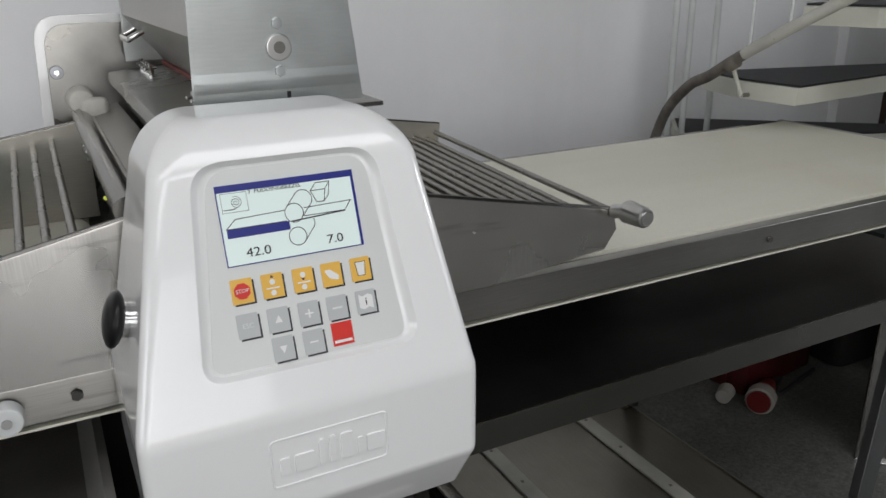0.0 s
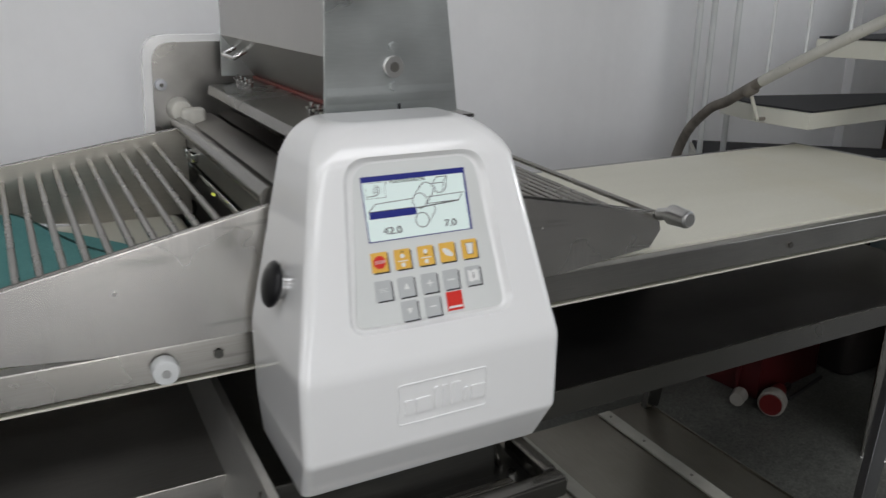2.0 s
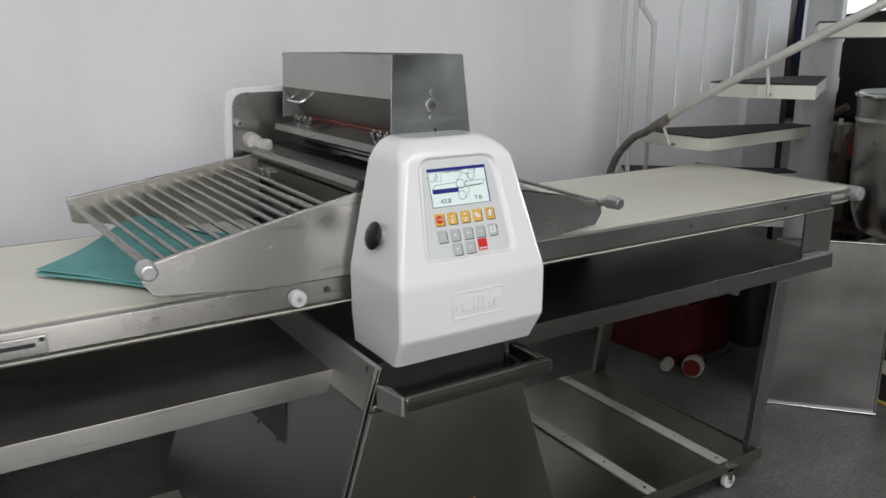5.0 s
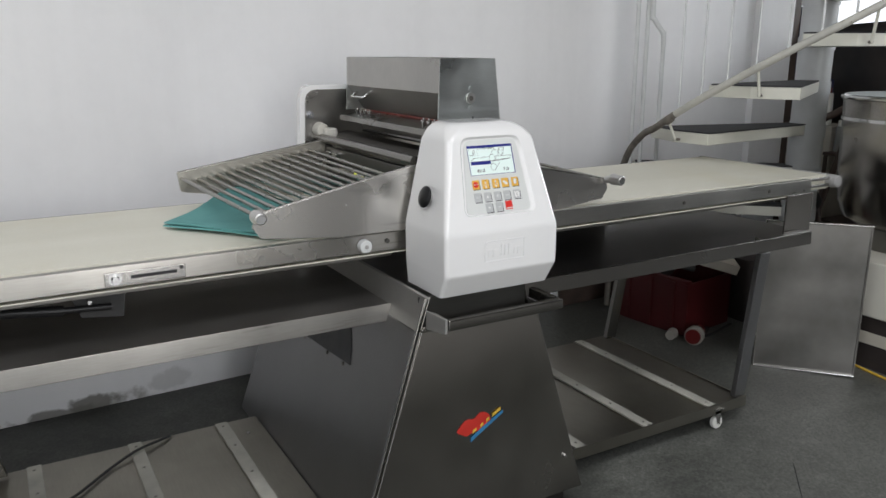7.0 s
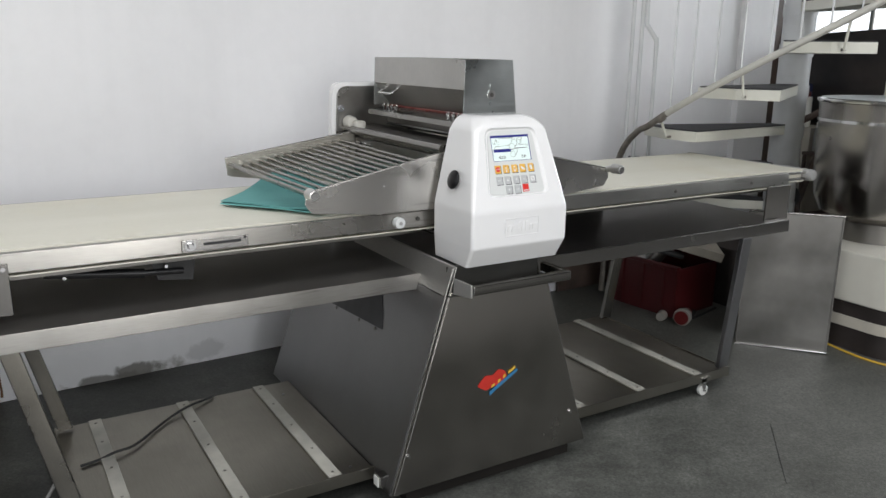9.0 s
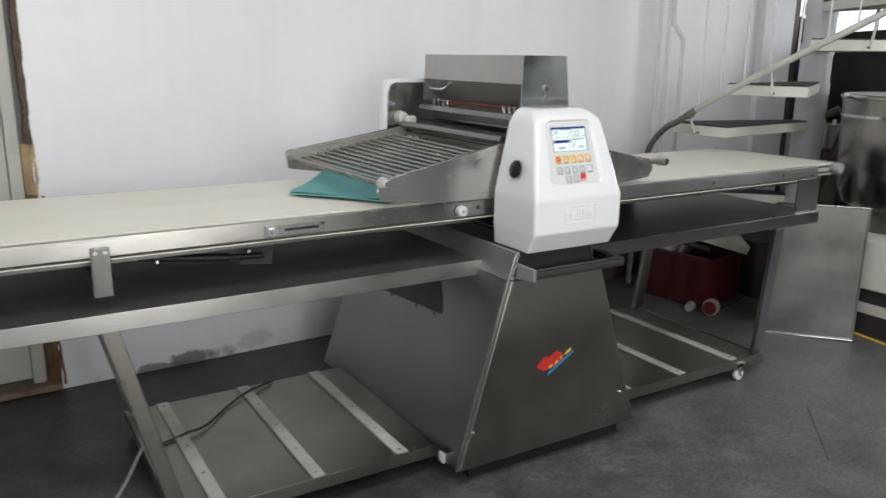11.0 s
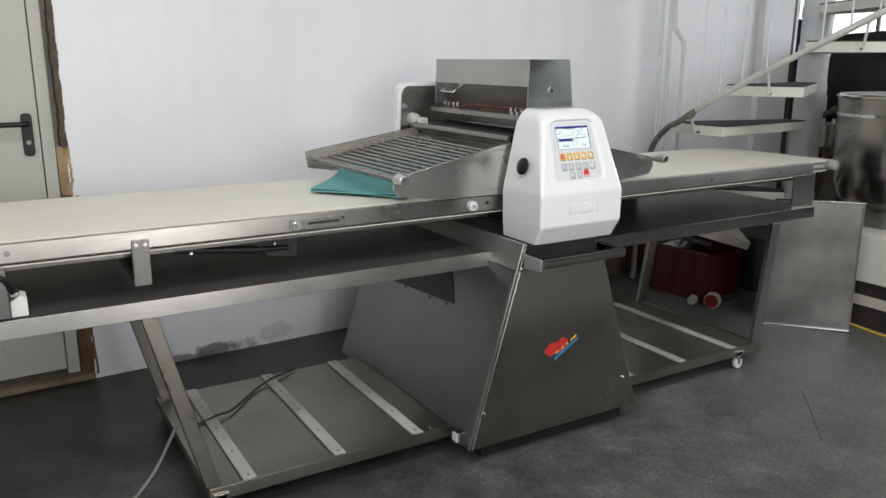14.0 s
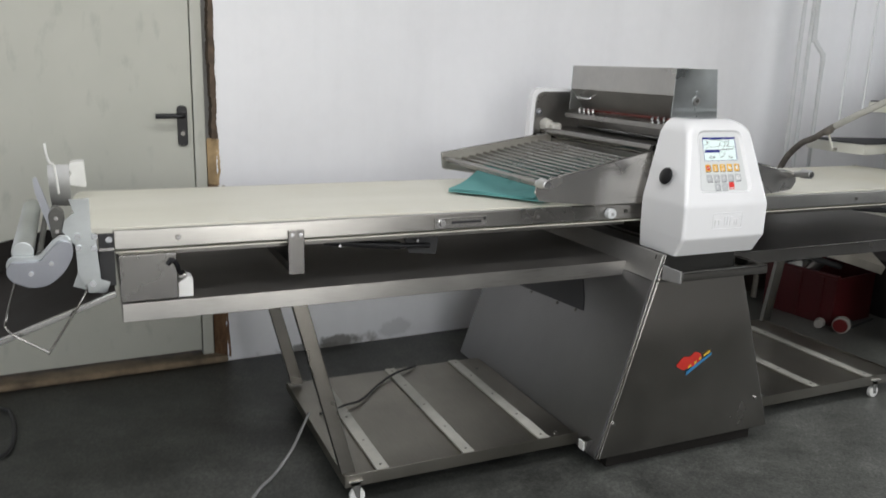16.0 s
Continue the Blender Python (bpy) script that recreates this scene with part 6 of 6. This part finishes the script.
def mixer():
    cx, cy = 2.845, 0.09
    m = thing("dough_mixer", "large spiral dough mixer with a steel bowl on an off-white body", "mixer", (cx, cy, 0))
    prof = [(0.10, 0.575), (0.22, 0.58), (0.29, 0.62), (0.32, 0.70), (0.335, 0.85), (0.34, 1.08), (0.345, 1.165), (0.350, 1.19), (0.343, 1.195), (0.330, 1.16), (0.325, 1.00), (0.31, 0.72), (0.27, 0.64), (0.10, 0.60)]
    bm = bmesh.new()
    N = 48
    rings = [[bm.verts.new((cx + r * math.cos(2 * math.pi * k / N), cy + r * math.sin(2 * math.pi * k / N), z)) for k in range(N)] for r, z in prof]
    for A, B in zip(rings, rings[1:]):
        for k in range(N):
            bm.faces.new((A[k], A[(k + 1) % N], B[(k + 1) % N], B[k]))
    bm.faces.new(rings[0][::-1]), bm.faces.new(rings[-1])
    part("bowl", bm, STEEL_V, m, "tall polished steel mixing bowl")
    part("bowl_rim", bsweep([(cx + 0.347 * math.cos(a), cy + 0.347 * math.sin(a), 1.192) for a in np.linspace(0, 2 * math.pi, 49)[:-1]], 0.011, 8, True), CHROME, m, "bright rolled bowl rim")
    part("bowl_band", bcyl((cx, cy, 1.085), (cx, cy, 1.100), 0.3465, 48), CHROME, m)
    part("bowl_lid", bcyl((cx, cy, 1.196), (cx, cy, 1.205), 0.34, 40), GALV, m)
    part("lid_grip", bbox(cx - 0.10, cx + 0.02, cy - 0.30, cy - 0.24, 1.206, 1.235, 0.006), BLACK, m)
    part("turntable", bcyl((cx, cy, 0.475), (cx, cy, 0.574), 0.20, 30), STEEL_DARK, m)
    part("body", prism(rounded([(cx - 0.40, cy - 0.42), (cx + 1.0, cy - 0.42), (cx + 1.0, cy + 0.40), (cx - 0.40, cy + 0.40)], 0.15, 6), "z", 0.215, 0.475, 0.012), MIXER_WHITE, m, "off-white enamelled body")
    part("plinth", prism(rounded([(cx - 0.38, cy - 0.40), (cx + 0.98, cy - 0.40), (cx + 0.98, cy + 0.38), (cx - 0.38, cy + 0.38)], 0.14, 6), "z", -0.035, 0.213), DARK_HULL, m)
    part("plinth_band", prism(rounded([(cx - 0.386, cy - 0.406), (cx + 0.986, cy - 0.406), (cx + 0.986, cy + 0.386), (cx - 0.386, cy + 0.386)], 0.143, 6), "z", 0.085, 0.14), CARTON, m)
    part("head_column", bbox(cx + 0.50, cx + 1.0, cy - 0.36, cy + 0.36, 0.476, 1.30, 0.03), MIXER_WHITE, m)


mixer()

# far end of the hall, seen past the stair
solid("hall_post", bbox(3.600, 3.69, 1.42, 1.50, 0, 4.2, 0.004), BROWN_POST, "dark rust-brown steel post at the wall's end", "post", kind="structure")


def covered_machine():
    t = thing("covered_machine", "dark covered machine standing in the shade behind the stair", "machine", (5.0, 1.4, 0))
    part("body", bbox(4.24, 6.22, 0.29, 2.11, 0.0, 0.93, 0.01), BROWN_POST, t, "dark brown machine body")
    for y in (0.36, 0.96, 1.56):
        d = part("door_panel", bbox(4.222, 4.238, y, y + 0.5, 0.12, 0.86, 0.003), DARK_HULL, t, "dark door panel")
        part("grip", bbox(4.212, 4.221, y + 0.06, y + 0.08, 0.48, 0.60, 0.002), STEEL_DARK, d)
    bm = bbox(4.15, 6.3, 0.2, 2.2, 0.90, 1.46, 0.05, 3)
    bmesh.ops.subdivide_edges(bm, edges=bm.edges[:], cuts=4, use_grid_fill=True)
    for v in bm.verts:
        if v.co.z > 1.2:
            v.co.z += 0.13 - 0.20 * max(0.0, v.co.y - 1.40)
        if v.co.z > 0.1:
            v.co += Vector((noise.noise(v.co * 3.0), noise.noise(v.co * 3.0 + Vector((7, 0, 0))), noise.noise(v.co * 2.5 + Vector((0, 9, 0))))) * 0.05
    part("cover", bm, DARK_HULL, t, "dark wrinkled cover")
    solid("low_cabinet", bbox(3.86, 4.10, 1.22, 1.66, 0.0, 0.92, 0.01), CARTON, "pale low cabinet behind the stair column", "cabinet")
    can = thing("canister", "dark blue plastic canister on the low cabinet", "canister", (3.98, 1.44, 0.92))
    part("shell", bbox(3.90, 4.06, 1.37, 1.53, 0.92, 1.22, 0.02, 3), BLUE_CLOTH, can)
    part("cap", bcyl((3.98, 1.45, 1.22), (3.98, 1.45, 1.25), 0.025, 16), INK, can)
    bo = thing("bottle", "white bottle with a red cap on the low cabinet", "bottle", (3.92, 1.31, 0.92))
    part("shell", bcyl((3.92, 1.31, 0.92), (3.92, 1.31, 1.13), 0.034, 20, 0.028, 0.004), NYLON, bo)
    part("cap", bcyl((3.92, 1.31, 1.131), (3.92, 1.31, 1.165), 0.016, 14), RED_PLUG, bo)
    hose = bsweep(smooth_path([(x, y, fl(y) + 0.006) for x, y in ((2.62, -0.45), (2.47, -0.38), (2.41, -0.22), (2.43, -0.02), (2.47, 0.22))], 6), 0.006, 8)
    solid("yellow_hose", hose, YELLOW, "yellow hose lying at the mixer's foot", "hose")


covered_machine()


def stand_clutter():
    c = thing("tool_cart", "low dark steel tool cart crowded with jars", "cart", (3.92, 1.06, 0))
    part("cart_top", bbox(3.76, 4.08, 0.90, 1.20, 0.740, 0.762, 0.004), BROWN_POST, c)
    part("cart_shelf", bbox(3.77, 4.07, 0.91, 1.19, 0.300, 0.318, 0.003), BROWN_POST, c)
    for x in (3.775, 4.065):
        for y in (0.915, 1.185):
            part("leg", bcyl((x, y, 0.0), (x, y, 0.739), 0.013, 12), BROWN_POST, c)
    j = thing("jar", "small red plastic jar on the tool cart", "jar", (3.90, 1.12, 0.762))
    part("shell", bcyl((3.90, 1.105, 0.7625), (3.90, 1.105, 0.852), 0.045, 20, 0.042, 0.006), KEY_RED, j)
    part("lid", bcyl((3.90, 1.105, 0.8525), (3.90, 1.105, 0.872), 0.040, 20, w=0.003), RED_PLUG, j)
    b = thing("spray_bottle", "slim white spray bottle on the tool cart", "bottle", (3.86, 1.165, 0.762))
    part("shell", bcyl((3.86, 1.165, 0.7625), (3.86, 1.165, 0.925), 0.026, 18, 0.020, 0.004), CABLE_GREY, b)
    part("cap", bcyl((3.86, 1.165, 0.9255), (3.86, 1.165, 0.965), 0.013, 14, w=0.002), NYLON, b)
    bx = bbox(3.80, 3.88, 0.935, 1.035, 0.7625, 0.905, 0.003)
    solid("small_carton", bx, CARTON, "pale brown carton on the tool cart", "carton")
    t = thing("tube_stand", "brown painted tube stand leaning behind the stair column", "stand", (3.48, 1.02, 0))
    part("slanting_tube", bcyl((3.47, 1.16, 0.965), (3.52, 0.905, 0.0), 0.019, 14), BROWN_POST, t)
    part("slanting_tube", bcyl((3.56, 0.90, 0.965), (3.50, 1.13, 0.0), 0.019, 14), BROWN_POST, t)
    part("top_tube", bsweep(smooth_path([(3.47, 1.17, 0.955), (3.48, 1.09, 0.975), (3.50, 1.00, 1.02), (3.52, 0.93, 1.065)], 5), 0.022, 12), BROWN_POST, t)
    k = bmesh.new()
    bmesh.ops.create_uvsphere(k, u_segments=24, v_segments=14, radius=1.0)
    for v in k.verts:
        v.co = Vector((3.35 + 0.13 * v.co.x, 1.02 + 0.10 * v.co.y, 0.50 + 0.085 * v.co.z * (1 + 0.2 * noise.noise(v.co * 2.0))))
    cn = thing("motor", "round dark motor on a short steel leg", "motor", (3.35, 1.02, 0))
    part("shell", k, RUBBER, cn)
    part("leg", bcyl((3.35, 1.02, -0.012), (3.35, 1.02, 0.43), 0.035, 16), STEEL_DARK, cn)
    jk = bmesh.new()
    bmesh.ops.create_uvsphere(jk, u_segments=28, v_segments=22, radius=1.0)
    for v in jk.verts:
        d = v.co.copy()
        f = 1 + 0.25 * noise.noise(d * 2.6) + 0.10 * math.sin(11 * math.atan2(d.y, d.x))
        v.co = Vector((3.745 + 0.052 * d.x * f, 1.455 + 0.085 * d.y * f, 1.47 + 0.21 * d.z))
    solid("work_jacket", jk, BLUE_CLOTH, "dark blue work jacket hanging on the brown post", "jacket")


stand_clutter()
g = bsweep(smooth_path([(-1.085, 0.372, 0.082), (-1.10, 0.34, 0.086), (-1.18, 0.24, 0.02)] + [(x, y, fl(y) + 0.0075) for x, y in ((-1.26, 0.16), (-1.33, 0.08), (-1.385, -0.02), (-1.42, -0.18), (-1.40, -0.45), (-1.52, -0.75))], 8), 0.0055, 10)
solid("power_cable", g, CABLE_GREY, "pale grey power cable trailing over the floor", "cable")
g = bsweep(smooth_path([(-1.04, 0.385, 0.067), (-0.98, 0.40, 0.067), (-0.93, 0.41, 0.076), (-0.86, 0.44, 0.072), (-0.74, 0.57, 0.068), (-0.64, 0.64, 0.077), (-0.52, 0.71, 0.067)], 8), 0.0048, 10)
solid("black_cable", g, RUBBER, "black cable lying across the floor tray", "cable")
g = bsweep(smooth_path([(x, y, fl(y) + 0.008) for x, y in ((-2.32, 1.02), (-2.158, 0.993), (-2.114, 0.922), (-2.093, 0.762), (-2.103, 0.626), (-2.16, 0.585), (-2.34, 0.62))], 8), 0.008, 10)
solid("cable_loop", g, RUBBER, "loop of black cable on the floor", "cable")
seam = bsweep([(1.41, -0.42, -0.0345), (1.25, -0.57, -0.0345), (1.07, -0.74, -0.0345)], 0.0015, 6)
solid("floor_crack", seam, INK, "thin dark crack in the concrete floor", "crack", kind="structure")
